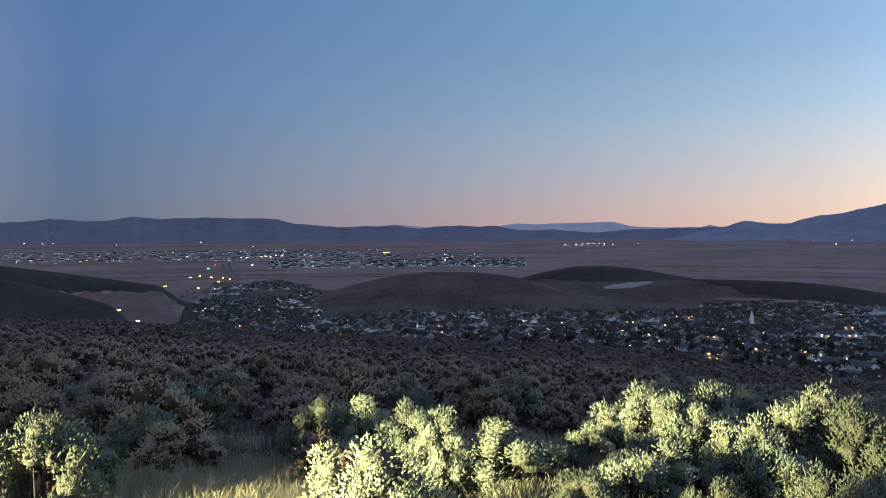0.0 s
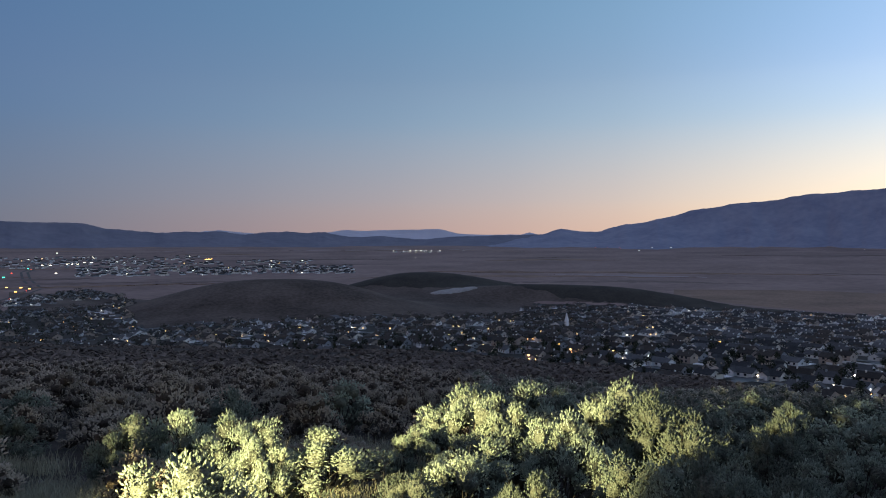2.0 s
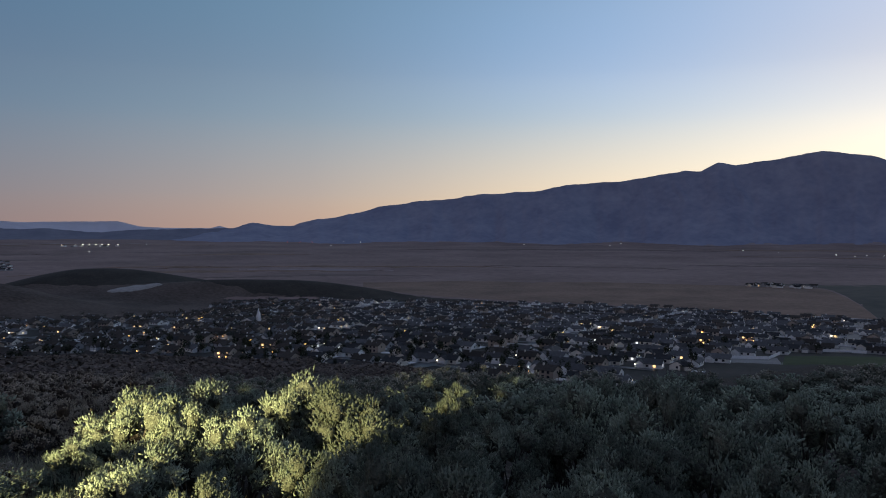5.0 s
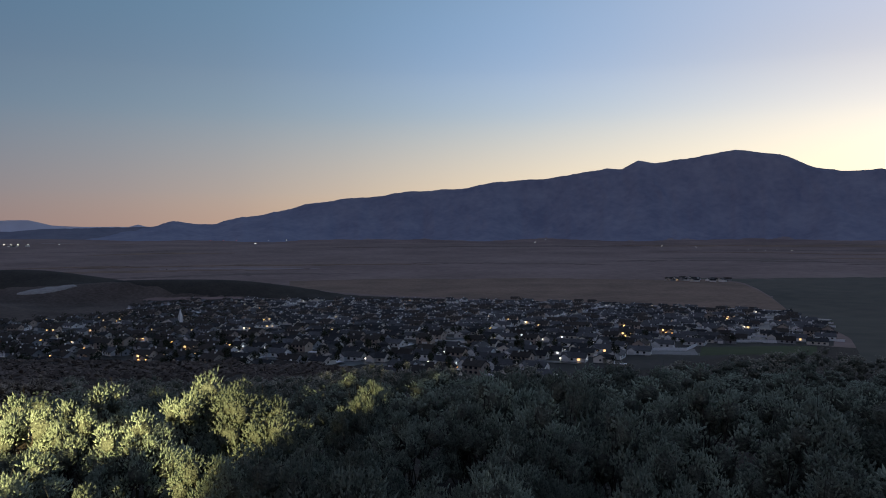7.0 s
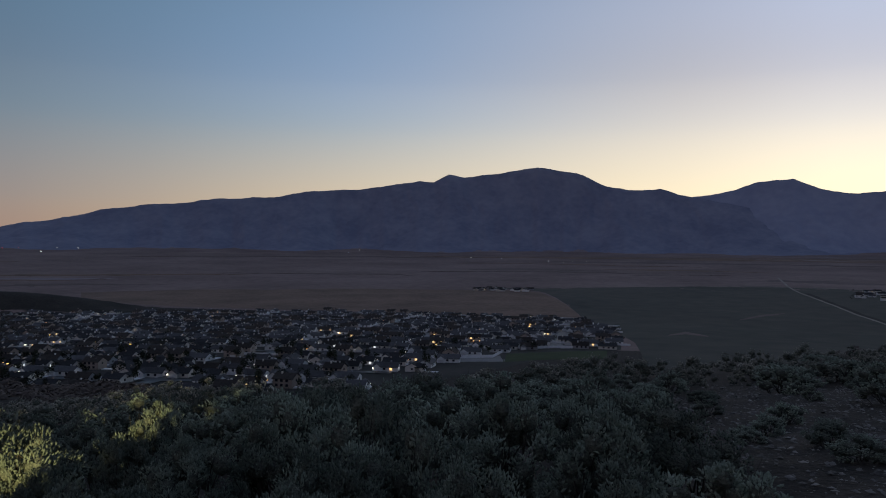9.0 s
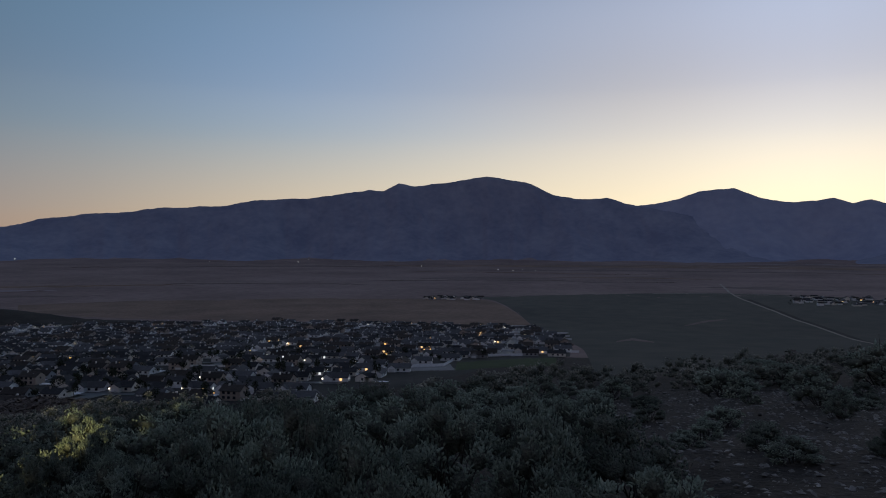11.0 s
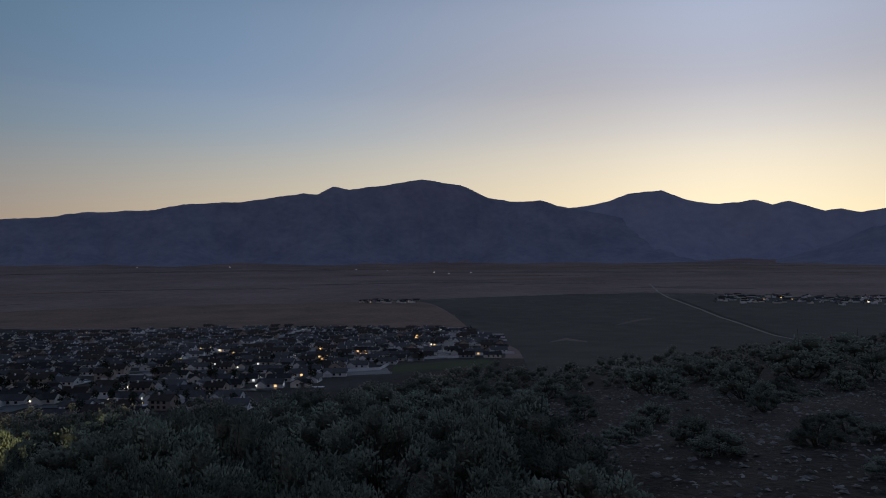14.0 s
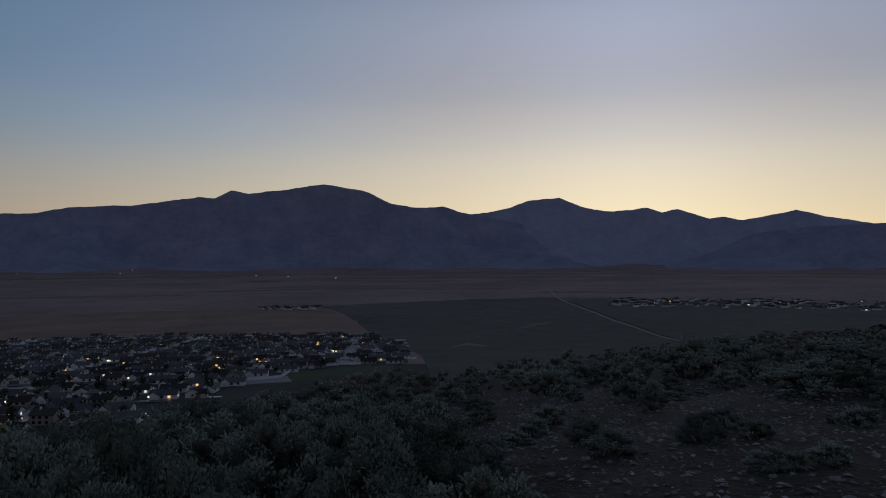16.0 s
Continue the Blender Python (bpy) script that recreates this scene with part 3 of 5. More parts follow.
def build_house(i, lit):
    p = HOUSE_KINDS[i]
    walls, roofs, door, wins, chim = house_pieces(p)
    ob = new("house")
    mesh_ob("wall", *merge(walls), M_WALLS[i % 4], ob)
    mesh_ob("roof", *merge(roofs), M_ROOFS[(0, 2, 2, 1, 0, 2)[i]], ob)
    mesh_ob("garage_door", *door, M_TRIM, ob)
    gx = p["w"] / 2 - p["gw"] if p["side"] > 0 else -p["w"] / 2
    mesh_ob("driveway", *box(gx + 0.5, gx + p["gw"] - 0.5, -p["d"] / 2 - p["gd"] - 8, -p["d"] / 2 - p["gd"], -0.6, 0.15), M_DRIVE, ob)
    mesh_ob("chimney", *chim, M_WALLS[(i + 2) % 4], ob)
    rnd = random.Random(i * 7 + lit)
    on = set(rnd.sample(range(len(wins)), 2)) if lit else ()
    for k, wv in enumerate(wins):
        mesh_ob("window", *wv, (M_LIT if rnd.random() < 0.75 else M_LIT_COOL) if k in on else M_PANE, ob)
    if lit:
        p_w, d = p["w"] / 2, p["d"] / 2
        for x in (gx + 0.2, gx + p["gw"] - 0.2, -p_w * 0.6 * p["side"])[:(1, 3, 2, 1, 3, 2)[i]]:
            mesh_ob("porch_lamp", *box(x - 0.3, x + 0.3, -d - p["gd"] - 0.45, -d - p["gd"] - 0.1, 2.1, 2.6), M_PORCH if i % 3 else M_PORCH_W, ob)
    tagged(ob, HOUSE_LABELS[i] + (" and lit windows" if lit else ", windows dark"), "house", "houses of the town")
    return ob


# streets run along U; V points across them
U = np.array([0.394, -0.919])
V = np.array([0.919, 0.394])


def town_lots():
    """Lots along the streets: x, y, turn of the house."""
    rnd = random.Random(5)
    lots = []
    for row in range(-34, 70):
        pair, odd = divmod(row, 2)
        v = pair * 54 + (0 if odd == 0 else 26) + 17.5
        for k in range(-95, 95):
            u = k * 19.5 + (pair % 3) * 7
            x, y = U * u + V * v
            d, az = math.hypot(x, y), math.degrees(math.atan2(x, y))
            old = az < 24
            if old:
                x, y = x + rnd.uniform(-7, 7), y + rnd.uniform(-7, 7)
            else:
                x, y = x + rnd.uniform(-2.5, 2.5), y + rnd.uniform(-4, 4)
            far = np.interp(az, [-19, -17, -12, -10, -9, 0, 12, 17, 20, 34, 43, 66, 68, 70], [800, 1500, 1700, 1500, 900, 905, 960, 1000, 1190, 1180, 1150, 1075, 880, 700])
            near = np.interp(az, [-19, 0, 20, 30, 50, 56, 61, 69, 70], [610, 510, 430, 370, 370, 500, 590, 640, 690])
            if abs((u + 40) % 207 - 11) < 7:
                continue
            if not (-19 < az < 70 and near < d < far) or rnd.random() < (0.12 if old else 0.05):
                continue
            if float(ground_z(x, y)) > float(valley_z(d, az)) + 0.5:
                continue
            turn = math.degrees(math.atan2(U[1], U[0])) + (180 if odd else 0) + (rnd.uniform(-25, 25) if old else rnd.uniform(-6, 6) + (90 if rnd.random() < 0.12 else 0))
            lots.append((d, x, y, turn, az))
    lots.sort()
    return lots


LOTS = town_lots()


def put_houses():
    rnd = random.Random(9)
    masters = {}
    rest = {}
    for n, (d, x, y, turn, az) in enumerate(LOTS):
        i, lit = rnd.choice((1, 2, 0, 5, 5, 1, 3) if az < 26 else (0, 3, 3, 1, 0, 4, 3, 2)), rnd.random() < (0.42 if d < 560 else 0.2)
        m = pose(x, y, drop(x, y) + 0.3, 0, 0, turn)
        if n < 300:
            key = (i, lit)
            if key not in masters:
                masters[key] = build_house(i, lit)
                masters[key].matrix_basis = m
            else:
                copy_thing(masters[key], m)
        else:
            walls, roofs, door, wins, chim = house_pieces(HOUSE_KINDS[i])
            on = set(rnd.sample(range(len(wins)), 2)) if lit else ()
            bins = [(M_WALLS[i % 4], walls + [chim]), (M_ROOFS[(0, 2, 2, 1, 0, 2)[i]], roofs), (M_TRIM, [door]), (M_DRIVE, [box(-3, 3, -HOUSE_KINDS[i]["d"] / 2 - 12, -HOUSE_KINDS[i]["d"] / 2 - 4, -0.6, 0.15)]),
                    (M_PORCH if i % 3 else M_PORCH_W, [box(-0.5, 0.5, -HOUSE_KINDS[i]["d"] / 2 - 4.6, -HOUSE_KINDS[i]["d"] / 2 - 4.1, 2.0, 2.8)] if lit else []), (M_PANE, [w for k, w in enumerate(wins) if k not in on]), (M_LIT, [w for k, w in enumerate(wins) if k in on])]
            for mat, pcs in bins:
                for pv, pf in pcs:
                    rest.setdefault(mat.name, (mat, []))[1].append(([tuple(m @ Vector(q)) for q in pv], pf))
    far = tagged(new("distant_houses"), "rows of distant family houses with a few lit windows", "houses", kind="stuff")
    for key, (mat, pcs) in rest.items():
        v, f = merge_fast(pcs)
        name = "wall" if "siding" in key else "roof" if "roof" in key else "trim" if "trim" in key else "driveway" if "drive" in key else "window"
        tagged(mesh_ob(name, v, f, mat, far), kind="stuff")


def merge_fast(pieces):
    v, f = [], []
    n = 0
    for pv, pf in pieces:
        v.extend(pv)
        f.extend([tuple(i + n for i in q) for q in pf])
        n += len(pv)
    return v, f


put_houses()


# ---- streets, yards and fences of the town ----
def in_town(x, y, pad=0):
    d, az = math.hypot(x, y), math.degrees(math.atan2(x, y))
    far = np.interp(az, [-19, -17, -12, -10, -9, 0, 12, 17, 20, 34, 43, 66, 68, 70], [800, 1500, 1700, 1500, 900, 905, 960, 1000, 1190, 1180, 1150, 1075, 880, 700])
    near = np.interp(az, [-19, 0, 20, 30, 50, 56, 61, 69, 70], [600, 500, 420, 370, 380, 520, 600, 650, 700])
    return -19 < az < 70 and near < d < far + pad and drop(x, y) < float(valley_z(d, az)) + 0.5


def ribbon(name, label, points, width, mat, lift, category="road"):
    """A road draped along plan points."""
    p = np.array(points, float)
    t = np.gradient(p, axis=0)
    t /= np.maximum(np.linalg.norm(t, axis=1, keepdims=True), 1e-6)
    n = np.stack([-t[:, 1], t[:, 0]], 1)
    rows = [p + n * width * k for k in (-0.5, 0, 0.5)]
    xy = np.stack(rows, 1).reshape(-1, 2)
    v = np.concatenate([xy, (ground_z(xy[:, 0], xy[:, 1]) + lift)[:, None]], 1)
    return tagged(big_mesh(name, v, grid_faces(len(p), 3), mat, True), label, category, kind="structure")


def streets():
    drape("town_yards", "dark lawns and yards between the houses", "yard", M_TOWN, -18.8, 69,
          curve([-19, 0, 20, 30, 50, 60, 69], [590, 490, 410, 350, 350, 480, 640]),
          curve([-19, -17, -12, -10, -9, 0, 12, 17, 20, 34, 43, 66, 69], [800, 1510, 1710, 1520, 915, 915, 970, 1010, 1200, 1190, 1160, 1088, 720]), 0.2, 200, 40)
    drape("new_yards", "pale bare yards and gravel between the new houses", "yard", M_NEW_YARD, 27, 66.6,
          curve([27, 34, 50, 60, 66.6], [900, 720, 600, 600, 700]), curve([27, 34, 43, 65.6, 66.6], [1175, 1175, 1145, 1070, 950]), 0.35, 120, 40)
    for pair in range(-17, 35):
        v = pair * 54 + 3.5
        run = []
        for u in np.arange(-1700, 1700, 12.0):
            x, y = U * u + V * v
            if in_town(x, y, 8):
                run.append((x, y))
            else:
                if len(run) > 5:
                    ribbon("street", "grey street between rows of houses", run, 9, M_PALE_STREET if run[0][0] > run[0][1] * 0.62 else M_ASPHALT, 0.62)
                run = []
    for k in range(-9, 9):
        u = k * 207 - 29
        run = []
        for v in np.arange(-900, 1700, 12.0):
            x, y = U * u + V * v
            if in_town(x, y, 8):
                run.append((x, y))
            elif len(run) > 5:
                ribbon("street", "grey cross street between the houses", run, 10, M_ASPHALT, 0.67)
                run = []


streets()


def along(points, step):
    p = np.array(points, float)
    s = np.concatenate([[0], np.cumsum(np.hypot(*np.diff(p, axis=0).T))])
    q = np.arange(0, s[-1], step)
    return np.stack([np.interp(q, s, p[:, 0]), np.interp(q, s, p[:, 1])], 1)


HIGHWAY = [polar(a, d) for a, d in ((-24.5, 640), (-22.9, 760), (-21.6, 950), (-19.9, 1235), (-18.4, 1440), (-16.7, 1600), (-15.6, 1780), (-16.2, 2080), (-16.3, 2411), (-14.9, 2841))]
ribbon("highway", "pale divided highway running out to the far town", along(HIGHWAY, 15), 6, M_HIGHWAY, 0.5)
ribbon("highway", "pale divided highway running out to the far town", along([(x + 16, y + 3) for x, y in HIGHWAY], 15), 6, M_HIGHWAY, 0.5)
ribbon("dirt_track", "pale dirt track crossing the pasture", along([polar(a, d) for a, d in ((79.6, 2277), (80.2, 1960), (80.9, 1764), (82.9, 1477), (87, 1110), (92, 860))], 15), 5, M_TRACK, 0.7)
ribbon("dirt_track", "dark ditch beside the dirt track", along([polar(a + 0.25, d + 8) for a, d in ((81.2, 1730), (82.9, 1477), (87, 1110), (92, 860))], 15), 9, M_BRUSHLAND, 0.6)
ribbon("dirt_track", "thin pale farm track on the valley floor", along([polar(a, d) for a, d in ((74.9, 1862), (79, 1900), (83.4, 1928))], 15), 6, M_TRACK, 0.7)
drape("bare_patch", "pale dry patch in the pasture", "patch", M_RANGE, 77, 80.2, curve([77, 78.5, 80.2], [1130, 1190, 1280]), curve([77, 78.5, 80.2], [1135, 1240, 1290]), 0.7)
drape("bare_patch", "faint dry patch in the pasture", "patch", M_RANGE, 72.2, 75.2, curve([72.2, 73.5, 75.2], [815, 850, 830]), curve([72.2, 73.5, 75.2], [822, 900, 838]), 0.7)
drape("valley_field", "pale dry strip at the foot of the mountains", "field", M_FIELD, 69, 108, curve([69, 80, 95, 108], [3480, 3330, 3300, 3200]), curve([69, 80, 95, 108], [3490, 3460, 3480, 3420]), 1.4, 60, 8)
drape("bare_bank", "pale bare cut bank at the foot of the slope", "bank", M_TRACK, 12.6, 19.5, curve([12.6, 16, 19.5], [425, 395, 345]), curve([12.6, 14, 17, 19.5], [432, 440, 400, 352]), 0.5)


def fence(points, high=1.9):
    """White vinyl fence: posts and panels along plan points."""
    ob = tagged(new("vinyl_fence"), "long white vinyl privacy fence along the yards", "fence", "white fences of the town")
    x0, y0 = points[0]
    ob.location = (x0, y0, drop(x0, y0))
    for (xa, ya), (xb, yb) in zip(points, points[1:]):
        length = math.hypot(xb - xa, yb - ya)
        n = max(1, int(length / 9))
        for k in range(n):
            t0, t1 = k / n, (k + 1) / n
            a = (xa + (xb - xa) * t0, ya + (yb - ya) * t0)
            b = (xa + (xb - xa) * t1, ya + (yb - ya) * t1)
            za, zb = drop(*a) - ob.location.z, drop(*b) - ob.location.z
            nx, ny = -(yb - ya) / length * 0.05, (xb - xa) / length * 0.05
            v = []
            for (x, y), z in ((a, za), (b, zb)):
                v += [(x - x0 + nx, y - y0 + ny, z - 0.1), (x - x0 - nx, y - y0 - ny, z - 0.1), (x - x0 - nx, y - y0 - ny, z + high), (x - x0 + nx, y - y0 + ny, z + high)]
            mesh_ob("panel", v, [(0, 4, 5, 1), (1, 5, 6, 2), (2, 6, 7, 3), (3, 7, 4, 0), (0, 1, 2, 3), (7, 6, 5, 4)], M_FENCE, ob)
            mesh_ob("post", *box(a[0] - x0 - 0.09, a[0] - x0 + 0.09, a[1] - y0 - 0.09, a[1] - y0 + 0.09, za - 0.2, za + high + 0.15), M_FENCE, ob)


def fences():
    fence([polar(a, d) for a, d in ((55.6, 531), (59.5, 543), (60.75, 615), (65.6, 634))], 2.4)
    rnd = random.Random(8)
    for pair in range(-4, 30):
        v = pair * 54 + 30.5
        for u0 in range(-1300, 700, 115):
            x, y = U * (u0 + 40) + V * v
            if in_town(x, y) and math.degrees(math.atan2(x, y)) > 24 and rnd.random() < 0.75 and (x < y or math.hypot(x, y) > 640):
                fence([tuple(U * (u0 + e) + V * v) for e in (0, 23, 46, 69)])


fences()


# ---- trees ----
def tree_arrays(seed, clumps, tall, wide):
    r = np.random.RandomState(seed)
    d = unit3(r.normal(0, 1, (clumps, 3)))
    lobes = unit3(r.normal(0, 1, (7, 3))) * [wide * 0.28, wide * 0.28, tall * 0.2]
    c = lobes[r.randint(0, 7, clumps)] + d * [wide * 0.26, wide * 0.26, tall * 0.2] * r.uniform(0.4, 1.1, (clumps, 1)) + [0, 0, tall * 0.62]
    a, b = unit3(r.normal(0, 1, (clumps, 3))), unit3(r.normal(0, 1, (clumps, 3)))
    s = r.uniform(0.28, 0.6, (clumps, 1))
    v = np.stack([c - a * s, c - b * s * 0.8, c + a * s, c + b * s], 1).reshape(-1, 3)
    return v, np.arange(len(v)).reshape(-1, 4)


def unit3(v):
    return v / np.maximum(np.linalg.norm(v, axis=-1, keepdims=True), 1e-9)


TREE_SIZES = ((7.5, 6.0), (9.5, 7.0), (6.0, 5.0), (11.0, 4.0))


def trunk_arrays(tall):
    p = [(0, 0, -0.5), (0.1, 0.05, tall * 0.35), (0.9, 0.4, tall * 0.6), (-0.7, -0.5, tall * 0.62), (0.2, 0.6, tall * 0.75)]
    a = np.array([p[0], p[1], p[1], p[1]], float)
    b = np.array([p[1], p[2], p[3], p[4]], float)
    i = np.array([0.22, 0.13, 0.12, 0.12])[:, None]
    ax = unit3(b - a)
    u = unit3(np.cross(ax, [0.3, 0.9, 0.2]))
    w = np.cross(ax, u)
    ring = [pt + (u * np.cos(k * np.pi / 2.5) + w * np.sin(k * np.pi / 2.5)) * i * sc for pt, sc in ((a, 1.0), (b, 0.55)) for k in range(5)]
    base = np.arange(4)[:, None] * 10
    f = [np.concatenate([base + k, base + (k + 1) % 5, base + 5 + (k + 1) % 5, base + 5 + k], 1) for k in range(5)]
    return np.stack(ring, 1).reshape(-1, 3), np.concatenate(f)


def plant_trees():
    rnd = random.Random(31)
    spots = []
    for d, x, y, turn, az in LOTS:
        n = (2 if rnd.random() < 0.65 else 1) if az < 26 else ((2 if rnd.random() < 0.6 else 1) if d < 700 and az < 50 else 1 if rnd.random() < (0.6 if d < 760 else 0.3) else 0)
        for _ in range(n):
            a = rnd.uniform(0, 6.28)
            k = rnd.uniform(8, 11)
            spots.append((d, x + math.cos(a) * k, y + math.sin(a) * k))
    for az0, az1, d0, d1, n in ((57.6, 62.4, 1575, 1625, 22), (84, 103, 1600, 1860, 130), (-30, -5, 2500, 3300, 160), (-19.5, -12, 900, 1500, 60)):
        for _ in range(n):
            az, d = rnd.uniform(az0, az1), rnd.uniform(d0, d1)
            spots.append((d, *polar(az, d)))
    spots.sort()
    masters = []
    for i, (tall, wide) in enumerate(TREE_SIZES):
        ob = tagged(new("tree"), "dark leafy tree standing in a house yard", "tree", "yard trees of the town")
        big_mesh("crown", *tree_arrays(i, 170, tall, wide), M_CROWN, parent=ob)
        big_mesh("trunk", *trunk_arrays(tall), M_BARK, parent=ob)
        masters.append(ob)
    rest_v, n = [], 0
    for k, (d, x, y) in enumerate(spots):
        i = rnd.choice((0, 0, 1, 1, 2, 3))
        s = rnd.uniform(0.75, 1.2) if x < 0.48 * y else rnd.uniform(0.65, 1.1)
        m = Matrix.LocRotScale((x, y, drop(x, y)), Euler((0, 0, rnd.uniform(0, 6.28))), (s, s, s))
        if k < 290:
            if masters[i].get("used"):
                made = copy_thing(masters[i], m)
                made.scale = (s, s, s)
            else:
                masters[i]["used"] = 1
                masters[i].matrix_basis = m
        else:
            tall, wide = TREE_SIZES[i]
            v, _ = tree_arrays(i + 10, 42, tall, wide)
            rest_v.append((v * [1, 1, 1] - [0, 0, tall * 0.12]) * s * 1.1 + [x, y, drop(x, y)])
    for ob in bpy.data.objects:
        if "used" in ob:
            del ob["used"]
    v = np.concatenate(rest_v)
    tagged(big_mesh("distant_trees", v, np.arange(len(v)).reshape(-1, 4), M_CROWN), "dark distant trees among the far houses", "trees", kind="stuff")


plant_trees()


# ---- far settlements ----
def far_town():
    rnd = random.Random(77)
    bins = {}
    spots = []
    for az0, az1, d0, d1, n in ((-13, 6.3, 2140, 2560, 420), (-40, -5, 2620, 3350, 620), (57.7, 62.3, 1580, 1640, 34), (84.5, 103, 1620, 1850, 150), (8.8, 13, 3540, 3600, 14), (-5, 3, 2600, 2900, 60)):
        for _ in range(n):
            spots.append((rnd.uniform(az0, az1), rnd.uniform(d0, d1)))
    for az, d in spots:
        x, y = polar(az, d)
        i = rnd.randrange(6)
        m = pose(x, y, drop(x, y) + 0.3, 0, 0, rnd.choice((0, 90, 180, 270)) + 20)
        p = HOUSE_KINDS[i]
        w, dp = p["w"] / 2, p["d"] / 2
        for mat, (pv, pf) in ((M_WALLS[rnd.choice((0, 3, 3, 1))], gable_walls(-w, w, -dp, dp, -1.5, p["h"], p["rise"])), (M_ROOFS[i % 3], gable_roof(-w, w, -dp, dp, p["h"], p["rise"]))):
            bins.setdefault(mat.name, (mat, []))[1].append(([tuple(m @ Vector(q)) for q in pv], pf))
        if rnd.random() < 0.22:
            g = rnd.choice((M_LIT, M_LIT_COOL, M_STREET_W))
            bins.setdefault(g.name, (g, []))[1].append(([tuple(m @ Vector(q)) for q in box(-1.6, 1.6, -dp - 0.6, -dp - 0.2, 1.5, 3.2)[0]], box(0, 1, 0, 1, 0, 1)[1]))
    ob = tagged(new("far_settlement"), "scattered pale houses of a far town with lights coming on", "houses", kind="stuff")
    for key, (mat, pcs) in bins.items():
        name = "wall" if "siding" in key else "roof" if "roof" in key else "window"
        tagged(mesh_ob(name, *merge_fast(pcs), mat, ob), kind="stuff")


far_town()


# ---- lamps along the roads ----
def street_lamp(az, d, mat, size=1.0, tall=9.5):
    x, y = polar(az, d)
    ob = new("street_lamp")
    ob.location = (x, y, drop(x, y))
    mesh_ob("pole", *box(-0.12, 0.12, -0.12, 0.12, -0.3, tall), M_METAL, ob)
    mesh_ob("arm", *box(-0.06, 2.2, -0.06, 0.06, tall - 0.1, tall + 0.05), M_METAL, ob)
    head = mesh_ob("lamp_head", *box(1.5, 2.5, -0.25, 0.25, tall - 0.14, tall + 0.1), M_METAL, ob)
    mesh_ob("lens", *box(2.0 - size, 2.0 + size, -size * 0.5, size * 0.5, tall - 0.2 - size * 0.6, tall - 0.144), mat, head)
    tagged(ob, "tall street lamp glowing on a metal pole", "street lamp", "street lamps")


def traffic_light(az, d, mat, size):
    x, y = polar(az, d)
    ob = new("traffic_light")
    ob.location = (x, y, drop(x, y))
    mesh_ob("pole", *box(-0.12, 0.12, -0.12, 0.12, -0.3, 6.5), M_METAL, ob)
    mesh_ob("housing", *box(-0.3, 0.3, 0.0, 0.4, 5.0, 6.6), M_PANE, ob)
    mesh_ob("lens", *box(-size, size, -0.35, -0.02, 5.8 - size * 0.5, 5.8 + size * 0.5), mat, ob)
    tagged(ob, "traffic light shining over the highway junction", "traffic light", "traffic lights")


def yard_light(az, d, mat, size):
    x, y = polar(az, d)
    ob = new("yard_light")
    ob.location = (x, y, drop(x, y))
    mesh_ob("pole", *box(-0.15, 0.15, -0.15, 0.15, -0.3, 8), M_METAL, ob)
    mesh_ob("lamp_head", *box(-size, size, -size * 0.5, size * 0.5, 8, 8 + size * 0.8), mat, ob)
    tagged(ob, "lone bright yard light far out in the valley", "yard light", "yard lights in the valley")


for az, d in ((-23.5, 770), (-20.38, 1227), (-18.11, 1455), (-16.69, 1590), (-16.37, 1690), (-15.9, 1655), (-17.2, 1730), (-17.98, 1800)):
    street_lamp(az, d, M_STREET, 1.1 + d / 1800)
for az, d in ((-22.26, 800), (-18.64, 1750)):
    street_lamp(az, d, M_STREET_W, 1.0 + d / 1800)
for az, d in ((-15.08, 2590), (-14.6, 2590), (-13.6, 2660), (-13.3, 2650), (-12.94, 2640), (-12.53, 2740), (-12.08, 2730), (-10.46, 2750), (-14.28, 2140)):
    street_lamp(az, d, M_STREET_W, 2.6, 12)
for az, d in ((-29.12, 4150), (-28, 4050), (-27.4, 4060), (-23.47, 3880), (-17.83, 4050), (-18.82, 2700), (-14.19, 3500)):
    street_lamp(az, d, M_STREET_W, 2.6, 12)
street_lamp(-23.0, 3900, M_RED, 3.6, 16)
for az, d, m, s in ((-17.31, 2120, M_GREEN, 2.6), (-15.88, 2500, M_GREEN, 2.4), (-16.84, 2280, M_RED, 1.8), (-15.7, 2440, M_RED, 1.6), (-16.0, 1640, M_RED, 0.9), (-17.0, 1480, M_RED, 0.8)):
    traffic_light(az, d, m, s)
for az, d, s in ((9.2, 3540, 1.6), (10.0, 3560, 1.8), (10.5, 3590, 2.2), (10.9, 3590, 2.4), (11.3, 3590, 2.4), (11.7, 3590, 2.0), (12.1, 3580, 2.2), (12.7, 3560, 1.7), (14.54, 3560, 1.8), (10.9, 2980, 1.3), (27.55, 3490, 2.6), (28.5, 3880, 1.9),
                 (29.8, 3860, 1.9), (48.5, 3540, 2.2), (49.3, 3850, 1.3), (57.75, 3200, 1.5), (63.6, 2915, 2.0), (64.71, 2830, 1.2), (65.4, 2920, 1.2), (42.2, 3620, 1.2), (60.08, 3090, 1.2), (66.4, 2890, 1.6)):
    yard_light(az, d, M_STREET_W, s)
for az, d, s in ((24.4, 3850, 1.8), (26.2, 3850, 1.8), (25.3, 3840, 1.8)):
    yard_light(az, d, M_RED, s)
for k in range(9):
    yard_light(-4.55 + 0.055 * k, 2850 + (k * 37) % 50, M_STREET, 1.3 + (k % 3) * 0.5)
